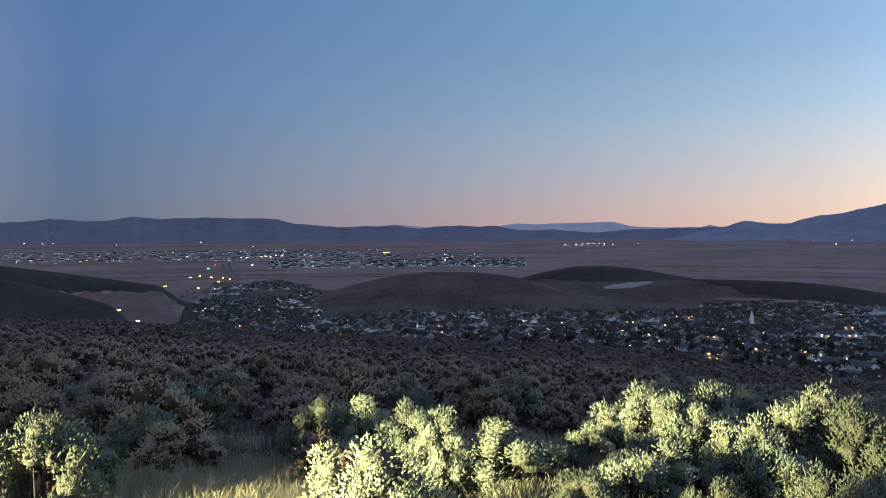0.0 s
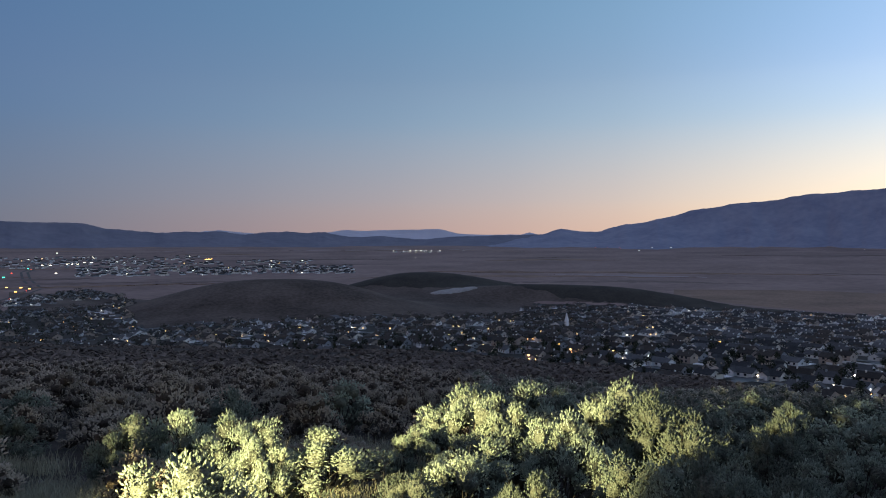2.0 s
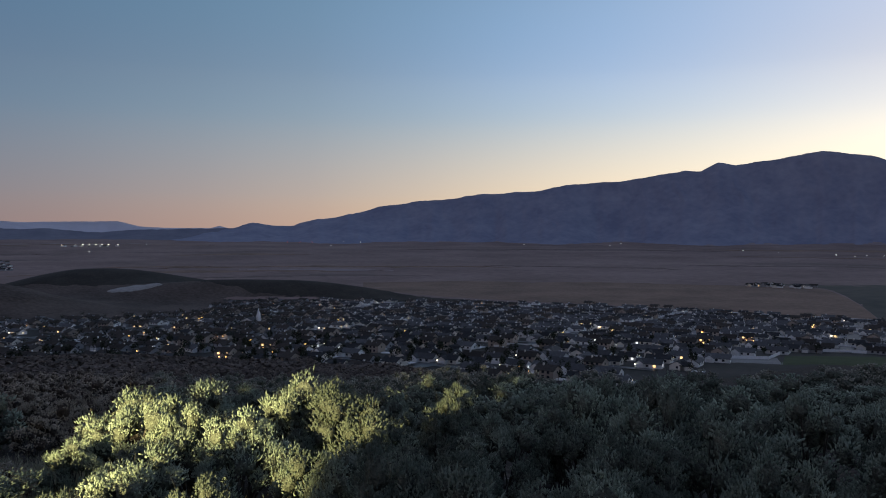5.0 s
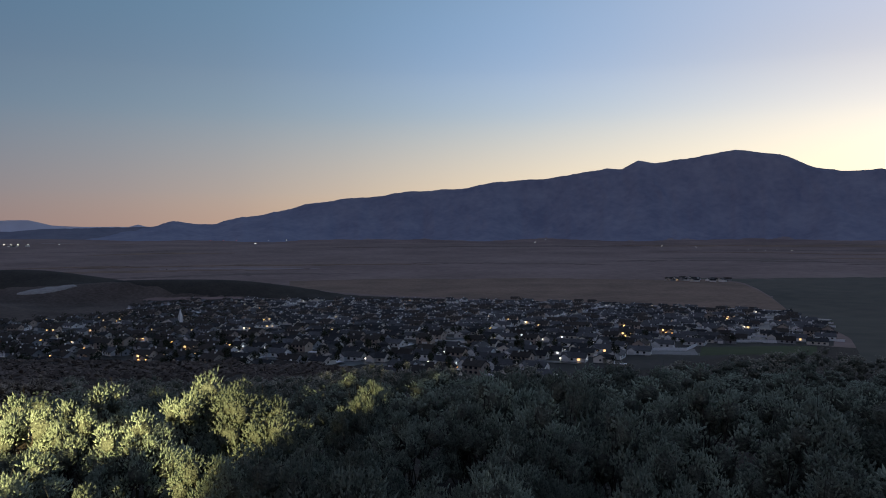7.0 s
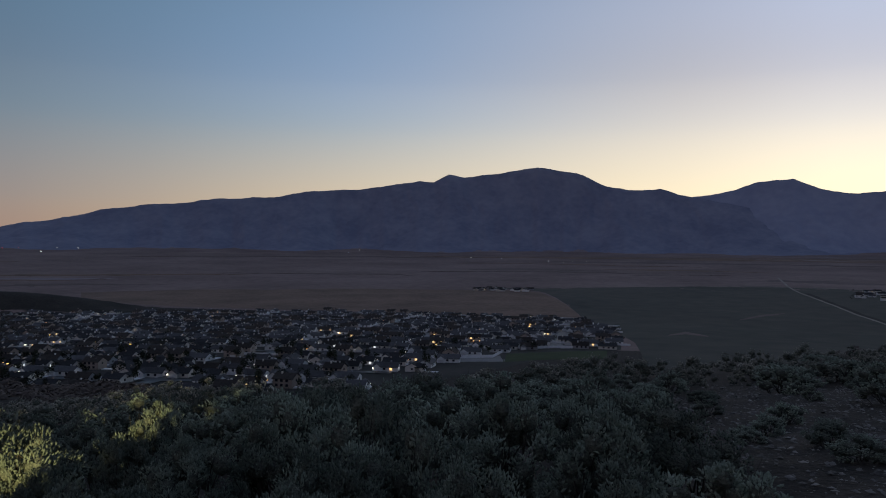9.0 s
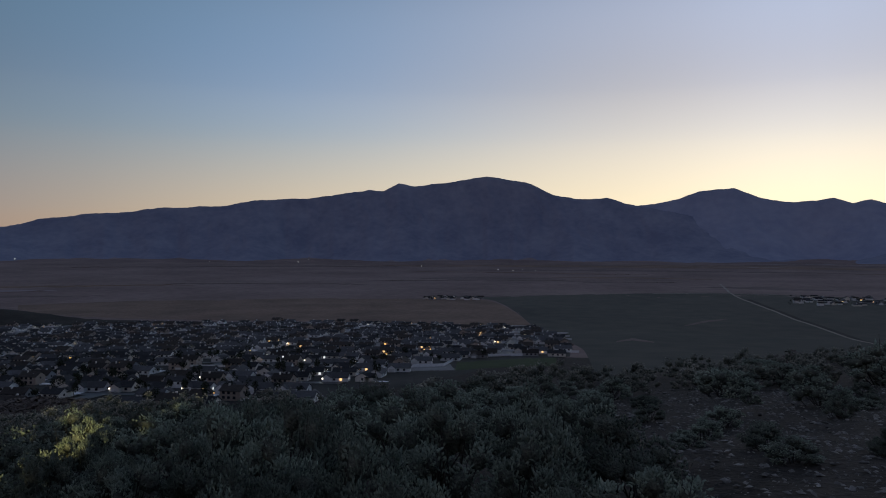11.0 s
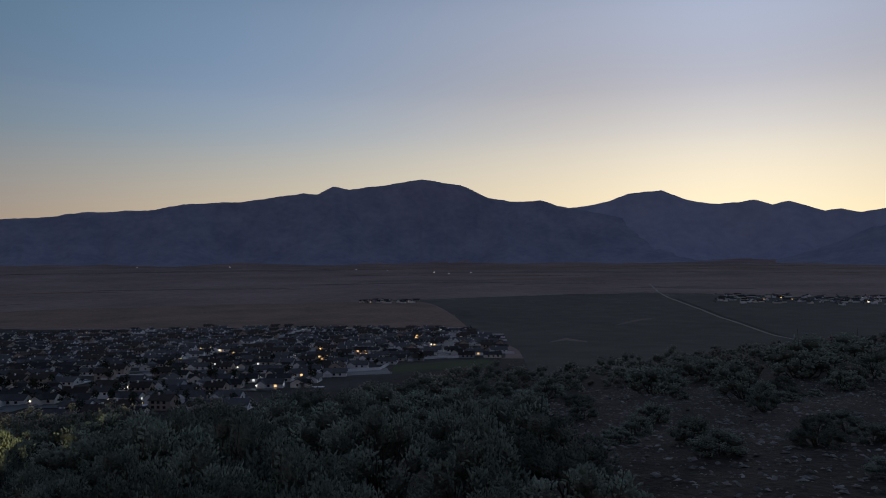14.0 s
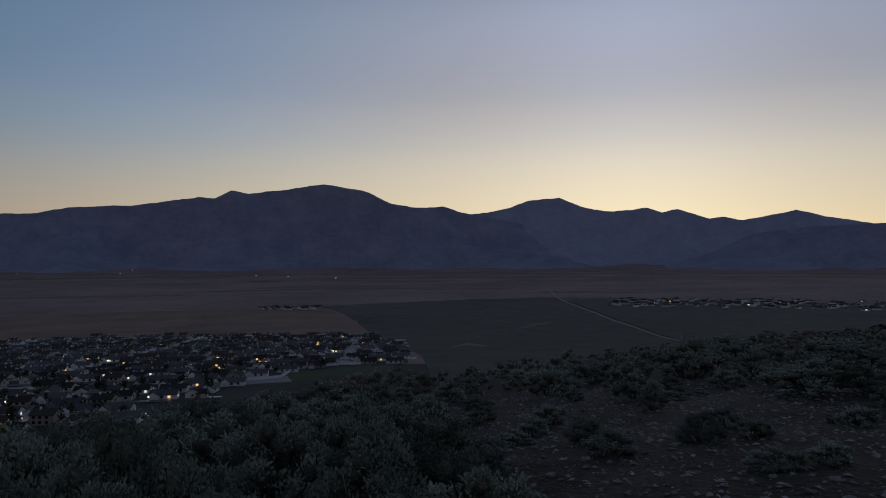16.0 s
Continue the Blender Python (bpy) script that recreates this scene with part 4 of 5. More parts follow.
for az, d in ((-10.3, 960), (13.2, 640), (21.5, 560), (25.5, 520), (31, 520), (36, 560), (33, 620), (8, 800), (2, 760), (-4, 700), (28, 760), (45, 620)):
    street_lamp(az, d, M_STREET, 0.55, 7)


def church():
    """Small white church with a steeple in the old streets."""
    x, y = polar(21.8, 800)
    ob = new("church")
    ob.location = (x, y, drop(x, y))
    ob.rotation_euler = (0, 0, radians(20))
    mesh_ob("wall", *gable_walls(-6, 6, -9, 9, -1, 5, 3.5), M_WALLS[3], ob)
    mesh_ob("roof", *gable_roof(-6, 6, -9, 9, 5, 3.5), M_ROOFS[1], ob)
    mesh_ob("tower", *box(-1.6, 1.6, -11.5, -8.6, -1, 10), M_FENCE, ob)
    v = [(-1.8, -11.7, 10), (1.8, -11.7, 10), (1.8, -8.4, 10), (-1.8, -8.4, 10), (0, -10, 19)]
    mesh_ob("spire", v, [(0, 1, 4), (1, 2, 4), (2, 3, 4), (3, 0, 4), (3, 2, 1, 0)], M_FENCE, ob)
    tagged(ob, "small white church with a pointed steeple", "church")


church()


# ---- sagebrush ----
def unit(v):
    return v / np.maximum(np.linalg.norm(v, axis=-1, keepdims=True), 1e-9)


def strips(p, q, wa, wb):
    """Thin three-sided sticks from p to q."""
    n = len(p)
    ax = unit(q - p)
    u = unit(np.cross(ax, [0.3, 0.5, 0.8]))
    w = np.cross(ax, u)
    ring = []
    for pt, wd in ((p, wa), (q, wb)):
        for k in range(3):
            an = 2 * np.pi * k / 3
            ring.append(pt + (u * np.cos(an) + w * np.sin(an)) * wd)
    i = np.arange(n)[:, None] * 6
    f = [np.concatenate([i + k, i + (k + 1) % 3, i + 3 + (k + 1) % 3, i + 3 + k], 1) for k in range(3)]
    return np.stack(ring, 1).reshape(-1, 3), np.concatenate(f)


def ball_arrays(rings, sides):
    """A coarse unit ball: points and triangles."""
    th = np.linspace(0, np.pi, rings + 2)[1:-1]
    ph = np.arange(sides) * 2 * np.pi / sides
    v = [(0, 0, 1.0)] + [(math.sin(t) * math.cos(p), math.sin(t) * math.sin(p), math.cos(t)) for t in th for p in ph] + [(0, 0, -1.0)]
    f = [(0, 1 + k, 1 + (k + 1) % sides) for k in range(sides)]
    for q in range(rings - 1):
        a = 1 + q * sides
        for k in range(sides):
            b = (k + 1) % sides
            f += [(a + k, a + sides + k, a + sides + b), (a + k, a + sides + b, a + b)]
    a = 1 + (rings - 1) * sides
    f += [(a + k, len(v) - 1, a + (k + 1) % sides) for k in range(sides)]
    return np.array(v), np.array(f)


def spindles(seat, tip, thick):
    """Closed three-sided leaf plumes from seat to tip, thickest above the middle."""
    n = len(seat)
    ax = unit(tip - seat)
    u = unit(np.cross(ax, [0.31, 0.53, 0.79]))
    w = np.cross(ax, u)
    belly = seat * 0.42 + tip * 0.58
    ring = [seat] + [belly + (u * math.cos(k * math.pi / 1.5) + w * math.sin(k * math.pi / 1.5)) * thick for k in range(3)] + [tip]
    i = np.arange(n)[:, None] * 5
    f = [np.concatenate([i + a, i + b, i + c], 1) for k in range(3) for a, b, c in ((0, 1 + (k + 1) % 3, 1 + k), (4, 1 + k, 1 + (k + 1) % 3))]
    return np.stack(ring, 1).reshape(-1, 3), np.concatenate(f)


def shrub_arrays(seed, lobes, plumes, leaves, leaf_len, leaf_wid, sticks, core):
    """Upright leafy plumes crowded on rounded boughs, for a bush 1 m wide and 1 m high: leaf faces, stem sticks, inside
    coloured dark for shade.
    """
    r = np.random.RandomState(seed)
    ring = np.arange(lobes)
    an = ring * 2.39996 + r.uniform(-0.7, 0.7, lobes)
    up = np.clip(1 - (ring + 0.5) / lobes * 0.88 + r.normal(0, 0.07, lobes), 0.08, 1)
    out = np.sqrt(np.clip(1 - up ** 2, 0.0, 1))
    lean = r.normal(0, 0.08, 2)
    rise = r.uniform(0.72, 1.14, lobes)
    centre = np.stack([np.cos(an) * out * 0.37 * rise + lean[0] * up, np.sin(an) * out * 0.37 * rise + lean[1] * up, 0.13 + up * 0.62 * rise], 1)
    size = r.uniform(0.09, 0.185, lobes) * (20.0 / max(lobes, 20)) ** 0.35
    n = lobes * plumes
    c, sz = np.repeat(centre, plumes, 0), np.repeat(size, plumes)[:, None]
    radial = unit(c - [0, 0, 0.05])
    dirs = unit(r.normal(0, 0.75, (n, 3)) + radial * 0.55 + [0, 0, 0.25])
    grow = unit(dirs * 0.5 + radial * 0.15 + [0, 0, 0.5] + r.normal(0, 0.36, (n, 3)))
    seat = c + dirs * sz * r.uniform(0.55, 1.0, (n, 1)) - [0, 0, 0.02]
    long = r.uniform(0.018, 0.042, (n, 1)) * (1 + (r.uniform(0, 1, (n, 1)) < 0.07) * r.uniform(0.4, 1.4, (n, 1))) * (1.0 if plumes > 100 else 1.15 if plumes > 50 else 1.6)
    tip = seat + grow * long
    seat[:, 2], tip[:, 2] = np.maximum(seat[:, 2], 0.02), np.maximum(tip[:, 2], 0.05)
    pv, pf = spindles(seat, tip, r.uniform(0.005, 0.0095, (n, 1)) * (1.0 if plumes > 100 else 1.3 if plumes > 50 else 2.0 if plumes > 20 else 3.2))
    t = r.uniform(0.05, 0.95, (n, leaves, 1))
    base = seat[:, None] * (1 - t) + tip[:, None] * t
    turn = unit(r.normal(0, 1, (n, leaves, 3)))
    way = unit(grow[:, None] * 0.75 + turn * 0.75)
    side = unit(np.cross(way, grow[:, None] + r.normal(0, 0.3, (n, leaves, 3))))
    ll = leaf_len * r.uniform(0.7, 1.4, (n, leaves, 1))
    ends = [base + side * leaf_wid, base + way * ll, base - side * leaf_wid]
    lv = np.concatenate([pv, np.stack(ends, 2).reshape(-1, 3)])
    lf = np.concatenate([pf, np.arange(n * leaves * 3).reshape(-1, 3) + len(pv)])
    # the roundness of the bough shades its plumes
    soft = unit(dirs * 0.75 + radial * 0.35 + [0, 0, 0.15])
    ax_p = unit(tip - seat)
    u_p = unit(np.cross(ax_p, [0.31, 0.53, 0.79]))
    w_p = np.cross(ax_p, u_p)
    lean_out = [-ax_p] + [u_p * math.cos(k * math.pi / 1.5) + w_p * math.sin(k * math.pi / 1.5) for k in range(3)] + [ax_p]
    nrm = [unit(np.stack([soft * 0.6 + 0.8 * o for o in lean_out], 1)).reshape(-1, 3), np.repeat(soft, leaves * 3, 0)]
    # stems: root to the knee of every bough, knee to the bough, some of the plumes, and a few dead twigs
    root = np.stack([centre[:, 0] * 0.15, centre[:, 1] * 0.15, np.zeros(lobes) - 0.05], 1) + r.normal(0, 0.02, (lobes, 3))
    knee = root * 0.5 + centre * 0.5 + r.normal(0, 0.05, (lobes, 3)) - [0, 0, 0.04]
    pick = r.permutation(n)[:sticks]
    dead = r.randint(0, lobes, max(4, sticks // 5))
    dtip = centre[dead] + unit(r.normal(0, 1, (len(dead), 3)) + radial[dead * plumes] + [0, 0, 0.5]) * r.uniform(0.14, 0.30, (len(dead), 1))
    tv, tf, m = [], [], 0
    for p, q, wa, wb in ((root, knee, 0.013, 0.009), (knee, centre, 0.009, 0.005), (c[pick], seat[pick], 0.005, 0.002), (knee[dead], dtip, 0.005, 0.0015)):
        v, f = strips(p, q, wa, wb)
        tv.append(v)
        tf.append(np.concatenate([f[:, :3], f[:, [0, 2, 3]]]) + m)
        m += len(v)
    # balls filling the boughs, their dark colour stands in for shade between the plumes
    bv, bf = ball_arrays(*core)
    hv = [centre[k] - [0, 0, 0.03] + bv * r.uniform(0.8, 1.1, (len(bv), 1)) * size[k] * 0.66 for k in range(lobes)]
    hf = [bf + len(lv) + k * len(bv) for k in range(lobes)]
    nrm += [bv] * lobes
    return np.concatenate([lv] + hv), np.concatenate([lf] + hf), np.concatenate(tv), np.concatenate(tf), len(lf), np.concatenate(nrm)


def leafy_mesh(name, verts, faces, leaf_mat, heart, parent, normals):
    """Leaves and the dense, shade-coloured inside of the lobes in one mesh; heart marks the faces of the inside."""
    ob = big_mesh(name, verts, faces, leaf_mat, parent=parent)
    ob.data.materials.append(M_DULL_SHADE_HEART if leaf_mat in (M_BRUSH, M_DRY_LEAF) else M_SHADE_HEART)
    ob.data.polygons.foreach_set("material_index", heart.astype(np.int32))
    ob.data.polygons.foreach_set("use_smooth", np.ones(len(heart), bool))
    ob.data.normals_split_custom_set_from_vertices(np.asarray(normals, np.float32))
    return ob


SHRUBS = {}


def shrub_master(level, i):
    key = (level, i)
    if key not in SHRUBS:
        spec = {"fine": (28, 125, 2, 0.014, 0.0034, 60, (2, 6)), "near": (25, 84, 1, 0.018, 0.0045, 50, (2, 6)), "mid": (20, 38, 0, 0.034, 0.0085, 14, (2, 5))}[level.split()[-1]]
        a, b, c, d, leafy, normals = shrub_arrays(i * 13 + {"fine": 1, "near": 1, "mid": 50}[level.split()[-1]], *spec)
        ob = new("sagebrush")
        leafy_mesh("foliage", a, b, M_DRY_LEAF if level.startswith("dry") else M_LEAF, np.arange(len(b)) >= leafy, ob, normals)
        tagged(big_mesh("stem", c, d, M_TWIG, parent=ob), kind="stuff")
        tagged(ob, "dry brownish grey sagebrush bush on the hillside" if level.startswith("dry") else "grey green sagebrush bush on the dry hillside", "shrub", "sagebrush on the hillside")
        SHRUBS[key] = ob
        ob.location = (0, -400 - 3 * len(SHRUBS), -60)
        return ob
    return SHRUBS[key]


USED = set()


def put_shrub(level, i, x, y, wide, high, turn, sink=0.04):
    ob = shrub_master(level, i)
    m = Matrix.LocRotScale((x, y, drop(x, y) - sink), Euler((0, 0, radians(turn))), (wide, wide, high))
    if (level, i) not in USED:
        USED.add((level, i))
        ob.matrix_basis = m
        return ob
    made = copy_thing(ob, m)
    made.scale = (wide, wide, high)
    return made


# bushes that stand out near the viewpoint: x, y, width, height
BEAM_BUSHES = [
    (-2.97, 5.44, 0.80, 0.92), (-3.04, 6.30, 0.52, 0.67), (-3.17, 8.00, 0.72, 0.75), (-3.29, 10.50, 0.79, 0.68), (-1.40, 7.88, 0.59, 0.85), (-0.87, 7.95, 0.78, 0.98),
    (-0.53, 4.87, 0.95, 0.93), (-0.29, 7.49, 0.66, 0.92), (-0.06, 7.00, 0.50, 0.73), (0.52, 7.38, 1.02, 0.79), (1.49, 7.86, 0.40, 0.70), (2.06, 8.45, 0.62, 1.15),
    (3.43, 9.92, 0.75, 1.29), (2.69, 8.06, 0.90, 1.09), (2.86, 7.04, 0.80, 1.04), (1.47, 6.02, 0.85, 0.87), (0.86, 5.13, 0.60, 0.69), (1.78, 4.89, 0.60, 0.80),
    (3.93, 7.99, 1.05, 1.38), (4.55, 7.65, 0.95, 1.40), (2.79, 5.31, 0.65, 0.86)]
SLOPE_BUSHES = [
    (3.48, 4.35, 0.80, 0.91), (3.72, 5.41, 0.70, 0.88), (6.07, 8.03, 0.75, 1.02), (2.82, 4.79, 0.60, 0.83), (3.78, 5.96, 0.75, 0.98), (2.99, 3.06, 0.70, 0.89),
    (4.66, 5.32, 0.75, 0.92), (5.95, 5.46, 1.00, 1.22), (5.21, 4.03, 0.75, 1.12), (3.87, 3.30, 0.70, 0.95), (6.92, 8.89, 0.70, 1.14), (4.72, 6.30, 0.65, 0.93),
    (5.37, 5.05, 0.70, 0.97), (6.60, 5.85, 0.75, 1.22), (4.40, 3.35, 0.80, 1.04), (5.75, 4.30, 0.90, 1.26), (3.91, 2.36, 0.60, 0.96), (3.14, 1.89, 0.50, 0.94),
    (6.54, 3.43, 1.05, 1.18), (4.39, 2.35, 0.55, 0.98), (8.60, 3.77, 0.90, 1.08), (6.92, 2.62, 0.70, 0.93), (6.00, 2.25, 0.70, 1.00)]
STONY_BUSHES = [
    (2.62, 3.74, 0.55, 1.02), (2.74, 3.33, 0.65, 1.06), (3.27, 2.79, 0.45, 1.0), (4.02, 2.90, 0.55, 0.9), (5.13, 3.30, 0.70, 1.08), (6.78, 1.80, 0.95, 1.00),
    (8.30, 2.93, 0.85, 1.00), (5.36, 1.27, 0.78, 0.86), (5.16, 1.75, 0.42, 0.76), (7.22, 2.96, 0.75, 0.92), (7.40, 4.30, 0.85, 1.00), (11.18, 0.01, 0.55, 0.46),
    (24.28, 0.28, 1.75, 1.0), (18.14, 1.31, 1.0, 0.66), (25.06, 2.98, 1.7, 0.70), (20.82, 3.65, 1.3, 0.80), (28.44, -1.31, 2.1, 0.95), (17.98, -2.23, 1.6, 0.62),
    (9.35, -0.73, 0.55, 0.26), (27.05, -4.43, 2.6, 0.9), (23.59, -1.44, 1.1, 0.6), (17.81, -3.27, 1.1, 0.55), (28.45, 3.71, 1.9, 0.65), (19.49, -1.87, 1.0, 0.6)]


def clear_of(x, y, w, placed, gap):
    return all((x - a) ** 2 + (y - b) ** 2 > ((w + c) * gap) ** 2 for a, b, c in placed)


def scatter_shrubs():
    rnd = random.Random(21)
    placed = []
    for k, (x, y, w, h) in enumerate(BEAM_BUSHES + SLOPE_BUSHES + STONY_BUSHES):
        d = math.hypot(x, y)
        wider = 1.12 if 0.6 * y < x < 2.6 * y else 1.3
        put_shrub("fine" if d < 9.2 and x < 4.7 else "near" if d < 14 else "mid", k % 4, x, y, max(w * wider, h * (1.0 if wider > 1.2 else 0.84)), h * (1.12 if x < 0.6 * y else 1.3 if d > 14 else 1.04), rnd.uniform(0, 360))
        placed.append((x, y, w))
    tries = 0
    while len(placed) < 300 and tries < 30000:
        tries += 1
        az = rnd.uniform(-36, 106)
        d = 6.2 + 15 * rnd.random() ** 0.8
        x, y = polar(az, d)
        if az > -6 and d < 12 and rnd.random() < (0.7 if az < 36 else 0.85):
            continue
        bare = (az > 72 and d < 21) or (-19 < az < -10 and 6 < d < 11.5) or (-24 < az < -8 and d < 7.6) or (8 < az < 11 and d < 9)
        if bare and rnd.random() < 0.97:
            continue
        w = rnd.uniform(0.8, 1.5) * (0.5 if bare else 0.8 if az > 64 else 1.0)
        h = min(w * rnd.uniform(0.75, 1.0), 1.15) * (0.72 if az > 62 else 1.0)
        if d < 9.5:
            h = min(h, 0.72 if az < 40 else 0.85)
        if -6 < az < 10 and d < 12.5:
            h = min(h, 0.5)
        if not clear_of(x, y, w, placed, 0.46):
            continue
        placed.append((x, y, w))
        put_shrub(("dry " if az < 14 and rnd.random() < 0.85 else "") + ("near" if d < 9 else "mid"), rnd.randrange(4), x, y, w, h, rnd.uniform(0, 360))
    for _ in range(24):  # low cushions on the stony ground
        x, y = polar(rnd.uniform(73, 104), rnd.uniform(8, 23))
        w = rnd.uniform(0.35, 0.8)
        put_shrub("mid", rnd.randrange(4), x, y, w, w * rnd.uniform(0.45, 0.7), rnd.uniform(0, 360))
    return placed


NEAR_PLACED = scatter_shrubs()


def middle_brush():
    """Bushes too many to tell apart, from the near ones down to the open slope."""
    r = np.random.RandomState(12)
    kinds = [shrub_arrays(200 + k, 13, 17, 0, 0.05, 0.012, 4, (2, 5)) for k in range(5)]
    parts, hearts, faces, turned = [], [], [], []
    spots = []
    tries = 0
    while len(spots) < 640 and tries < 14000:
        tries += 1
        az, d = r.uniform(-36, 108), 14 + 36 * r.uniform(0, 1) ** 0.8
        if (az > 73 and (d < 20 or r.uniform(0, 1) < 0.15)) or d > np.interp(az, EDGE_AZ, EDGE) + 12:
            continue
        w = r.uniform(0.9, 1.9) * (0.75 if az > 70 else 1.0)
        x, y = polar(az, d)
        if any((x - a) ** 2 + (y - b) ** 2 < (0.47 * (w + c)) ** 2 for a, b, c in spots) or (d < 24 and not clear_of(x, y, w, NEAR_PLACED, 0.47)):
            continue
        spots.append((x, y, w))
    xs = np.array(spots)
    zs = ground_z(xs[:, 0], xs[:, 1])
    for (x, y, w), z in zip(spots, zs):
        kind = kinds[r.randint(5)]
        a = r.uniform(0, 6.28)
        rot = np.array([[math.cos(a), math.sin(a), 0], [-math.sin(a), math.cos(a), 0], [0, 0, 1]])
        low = 0.56 if x > 2.6 * y else 0.66
        grow = [w, w, min(w * r.uniform(low + 0.05, low + 0.3), 1.15)]
        parts.append((kind[0] @ rot) * grow + [x, y, z - 0.05])
        faces.append(kind[1])
        turned.append(kind[5] @ rot)
        hearts.append(np.arange(len(kind[1])) >= kind[4])
    for green, what in ((False, "thick brownish grey sagebrush along the slope"), (True, "thick grey green sagebrush along the slope")):
        pick = [k for k, (x, y, w) in enumerate(spots) if (x > 0.27 * y) == green]
        shift = np.cumsum([0] + [len(parts[k]) for k in pick])
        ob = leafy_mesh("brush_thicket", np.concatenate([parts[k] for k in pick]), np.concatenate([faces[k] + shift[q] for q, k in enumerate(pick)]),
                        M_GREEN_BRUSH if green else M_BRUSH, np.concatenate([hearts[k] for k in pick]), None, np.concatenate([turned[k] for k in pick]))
        tagged(ob, what, "brush", kind="stuff")


middle_brush()


def far_scrub():
    """The brush farther down the slope, thousands of small tufts in one sheet."""
    r = np.random.RandomState(4)
    for name, d0, d1, n, blades, size in (("brush_on_slope", 42, 90, 1700, 120, 1.5), ("brush_below", 80, 190, 5000, 26, 1.5), ("far_brush_below", 170, 470, 9000, 12, 1.7)):
        az = r.uniform(-40, 108, n) if d0 < 50 else r.uniform(-40, 45, n)
        d = np.sqrt(r.uniform(d0 ** 2, d1 ** 2, n))
        x, y = polar(az, d)
        keep = d < np.interp(az, EDGE_AZ, EDGE) + 25
        x, y = x[keep], y[keep]
        k = len(x)
        w = size * r.uniform(0.6, 1.3, k)
        c = np.stack([x, y, ground_z(x, y)], 1)
        dirs = unit(r.normal(0, 1, (k, blades, 3)) + [0, 0, 0.55])
        dirs[:, :, 2] = np.abs(dirs[:, :, 2])
        wide = w[:, None, None]
        p = c[:, None] + dirs * [0.5, 0.5, 0.4] * wide * r.uniform(0.65, 1.05, (k, blades, 1)) - [0, 0, 0.05]
        face = unit(dirs + [0, 0, 0.45] + r.normal(0, 0.2, (k, blades, 3)))
        a = unit(np.cross(face, r.normal(0, 1, (k, blades, 3)))) * wide * (1.5 / math.sqrt(blades)) * r.uniform(0.5, 1.0, (k, blades, 1))
        b = np.cross(face, a) * r.uniform(0.6, 1.0, (k, blades, 1))
        v = np.stack([p - a - b * 0.6, p + a - b * 0.6, p + b], 2).reshape(-1, 3)
        ob = big_mesh(name, v, np.arange(len(v)).reshape(-1, 3), M_SCRUB)
        tagged(ob, "dense grey sagebrush covering the lower hillside", "brush", kind="stuff")


far_scrub()


# ---- grass, stones ----
def grass_arrays(seed, blades, spread, high):
    r = np.random.RandomState(seed)
    p = np.concatenate([r.normal(0, spread, (blades, 2)), np.zeros((blades, 1)) - 0.03], 1)
    lean = np.concatenate([r.normal(0, 0.32, (blades, 2)), np.ones((blades, 1))], 1)
    hgt = high * r.uniform(0.5, 1.1, (blades, 1))
    side = np.concatenate([unit(r.normal(0, 1, (blades, 2))), np.zeros((blades, 1))], 1) * 0.003
    mid, tip = p + lean * hgt * [0.45, 0.45, 0.6], p + lean * hgt * [1.1, 1.1, 0.95]
    v = np.stack([p - side, p + side, mid + side * 0.8, tip, mid - side * 0.8], 1).reshape(-1, 3)
    i = np.arange(blades)[:, None] * 5
    return v, np.concatenate([np.concatenate([i, i + 1, i + 2, i + 4], 1), np.concatenate([i + 4, i + 2, i + 3, i + 3], 1)])


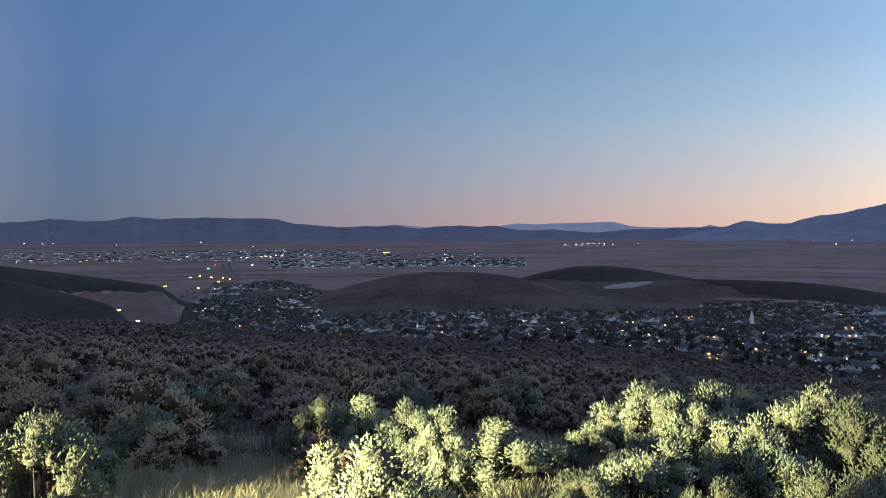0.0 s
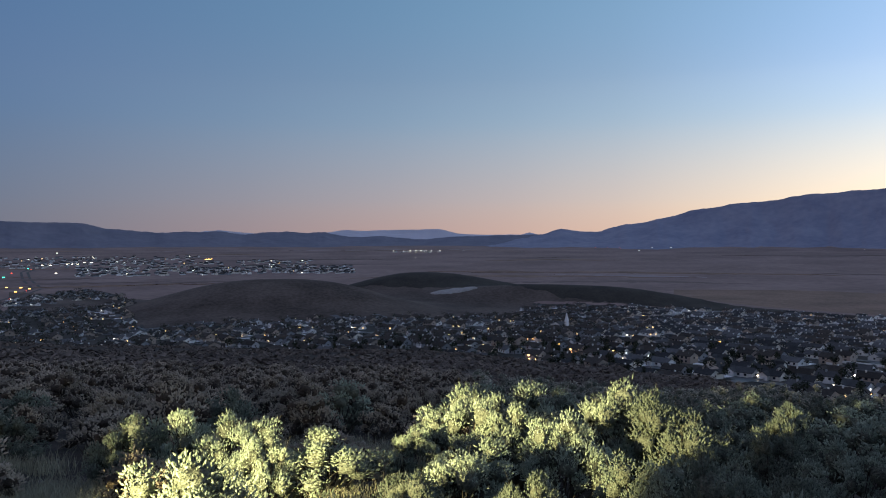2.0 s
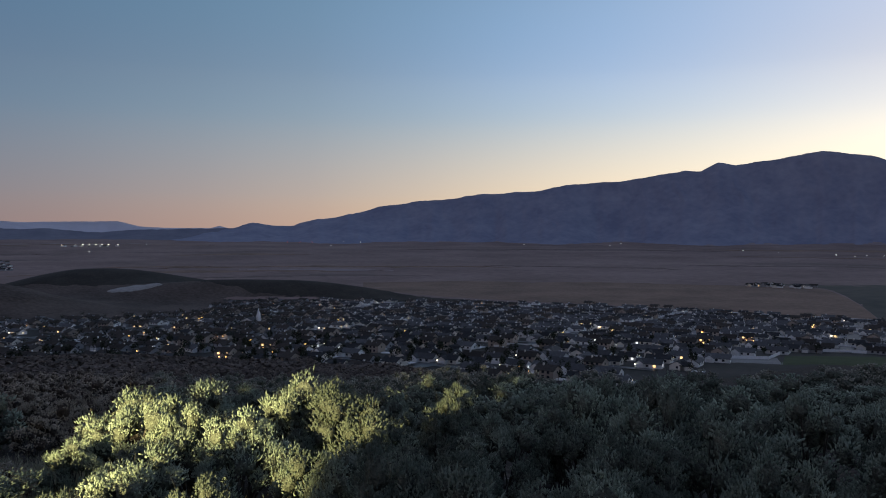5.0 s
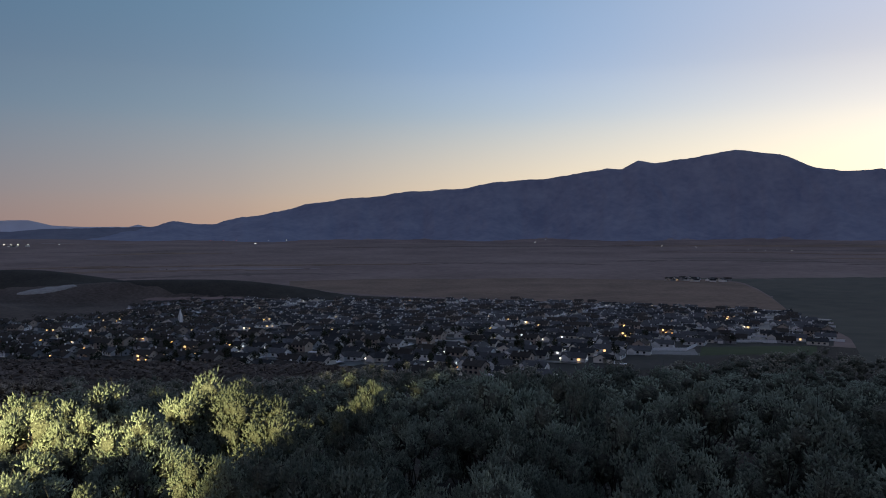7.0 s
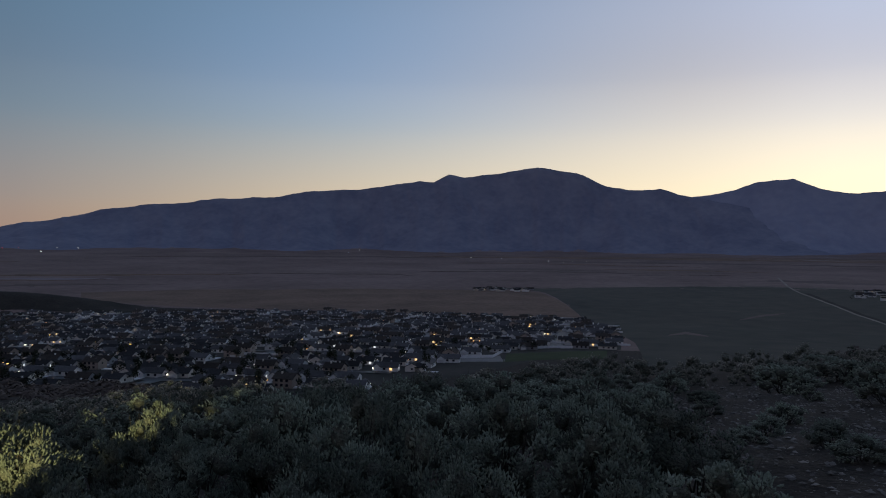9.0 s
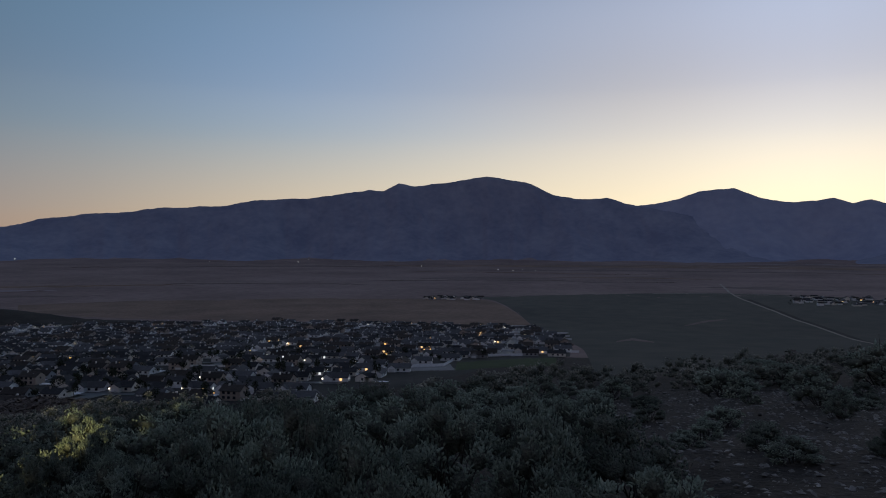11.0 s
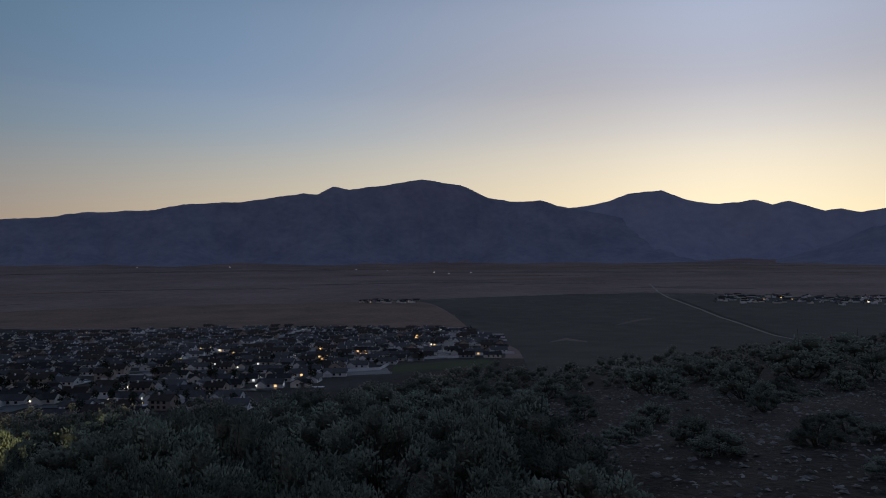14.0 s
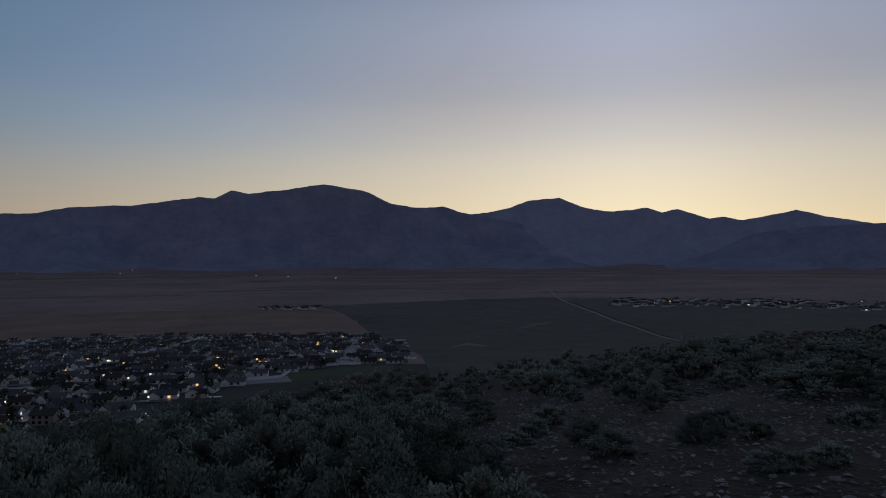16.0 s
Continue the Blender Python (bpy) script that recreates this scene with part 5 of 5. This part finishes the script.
def grass_and_stones():
    rnd = random.Random(55)
    kinds = [grass_arrays(k, 330, 0.15, 0.21) for k in range(4)]
    blades, leaf_faces, n = [], [], 0
    spots = [(-16, 6.2), (-14, 5.6), (-12, 6.0), (-10, 5.4), (-12, 6.8), (-9, 6.3), (-17.5, 5.4), (-7.5, 5.2), (9.5, 8.4), (10.2, 8.0), (9.9, 8.8), (9.2, 9.0), (10.6, 9.2), (-15, 7.2), (-20, 5.4), (-22, 6.0), (-18, 6.6), (-6, 6.6), (8, 5.6)]
    for _ in range(75):
        spots.append((rnd.uniform(-24, -6), rnd.uniform(5.6, 7.6)))
    for _ in range(90):
        spots.append((rnd.uniform(-30, 12), rnd.uniform(5, 12)))
    for az, d in spots:
        x, y = polar(az + rnd.uniform(-0.6, 0.6), d + rnd.uniform(-0.25, 0.25))
        v, f = rnd.choice(kinds)
        a, g = rnd.uniform(0, 6.28), rnd.uniform(0.75, 1.3)
        rot = np.array([[math.cos(a), math.sin(a), 0], [-math.sin(a), math.cos(a), 0], [0, 0, 1]])
        blades.append((v @ rot) * [g, g, g * rnd.uniform(0.8, 1.2)] + [x, y, drop(x, y)])
        leaf_faces.append(np.concatenate([f[:, :3], f[:len(f) // 2][:, [0, 2, 3]]]) + n)
        n += len(v)
    tagged(big_mesh("dry_grass", np.concatenate(blades), np.concatenate(leaf_faces), M_GRASS), "dry straw coloured bunchgrass between the bushes", "grass", kind="stuff")
    stones = []
    for k in range(4):
        bm = bmesh.new()
        bmesh.ops.create_icosphere(bm, subdivisions=1, radius=0.5)
        r = random.Random(k)
        for v in bm.verts:
            v.co *= r.uniform(0.7, 1.15)
            v.co.z *= 0.4
        me = bpy.data.meshes.new("stone")
        bm.to_mesh(me)
        bm.free()
        me.materials.append(M_STONE)
        stones.append(me)
    for k in range(230):
        az, d = rnd.uniform(66, 106), 3.6 + 16 * rnd.random() ** 1.2
        if k > 190:
            az, d = rnd.uniform(-30, 20), rnd.uniform(5, 11)
        x, y = polar(az, d)
        ob = new("stone", stones[k % 4])
        s = rnd.uniform(0.05, 0.16) * (1.6 if rnd.random() < 0.12 else 1)
        ob.matrix_basis = Matrix.LocRotScale((x, y, drop(x, y) + s * 0.08), Euler((rnd.uniform(-0.2, 0.2), rnd.uniform(-0.2, 0.2), rnd.uniform(0, 6.28))), (s, s * rnd.uniform(0.6, 1), s * 0.7))
        tagged(ob, "flat pale stone lying on the gravelly ground", "stone", "stones on the bare ground")
    # small chips and litter, too many to count
    r = np.random.RandomState(2)
    n = 22000
    az, d = np.where(r.uniform(0, 1, n) < 0.8, r.normal(88, 17, n), r.uniform(-60, 110, n)), np.sqrt(r.uniform(2 ** 2, 24 ** 2, n))
    x, y = polar(az, d)
    c = np.stack([x, y, ground_z(x, y) + 0.012], 1)
    a = np.concatenate([unit(r.normal(0, 1, (n, 2))), r.normal(0, 0.15, (n, 1))], 1)
    b = np.stack([-a[:, 1], a[:, 0], r.normal(0, 0.25, n)], 1)
    s = (0.007 + 0.05 * r.uniform(0, 1, (n, 1)) ** 3.5) * np.where(az > 60, 1.2, 0.8)[:, None]
    up = np.array([0, 0, 1.0]) * s * 0.4
    v = np.stack([c - a * s, c - b * s * 0.6, c + a * s, c + b * s * 0.6, c + up], 1).reshape(-1, 3)
    i = np.arange(n)[:, None] * 5
    f = np.concatenate([np.concatenate([i + k, i + (k + 1) % 4, i + 4], 1) for k in range(4)])
    tagged(big_mesh("gravel", v, f, M_CHIP), "loose gravel chips and litter on bare soil", "gravel", kind="stuff")


M_CHIP = material("gravel_chip", (0.05, 0.047, 0.044), (0.34, 0.32, 0.295), 0.9, 3.0, 20.0, per_island=0.5)
grass_and_stones()
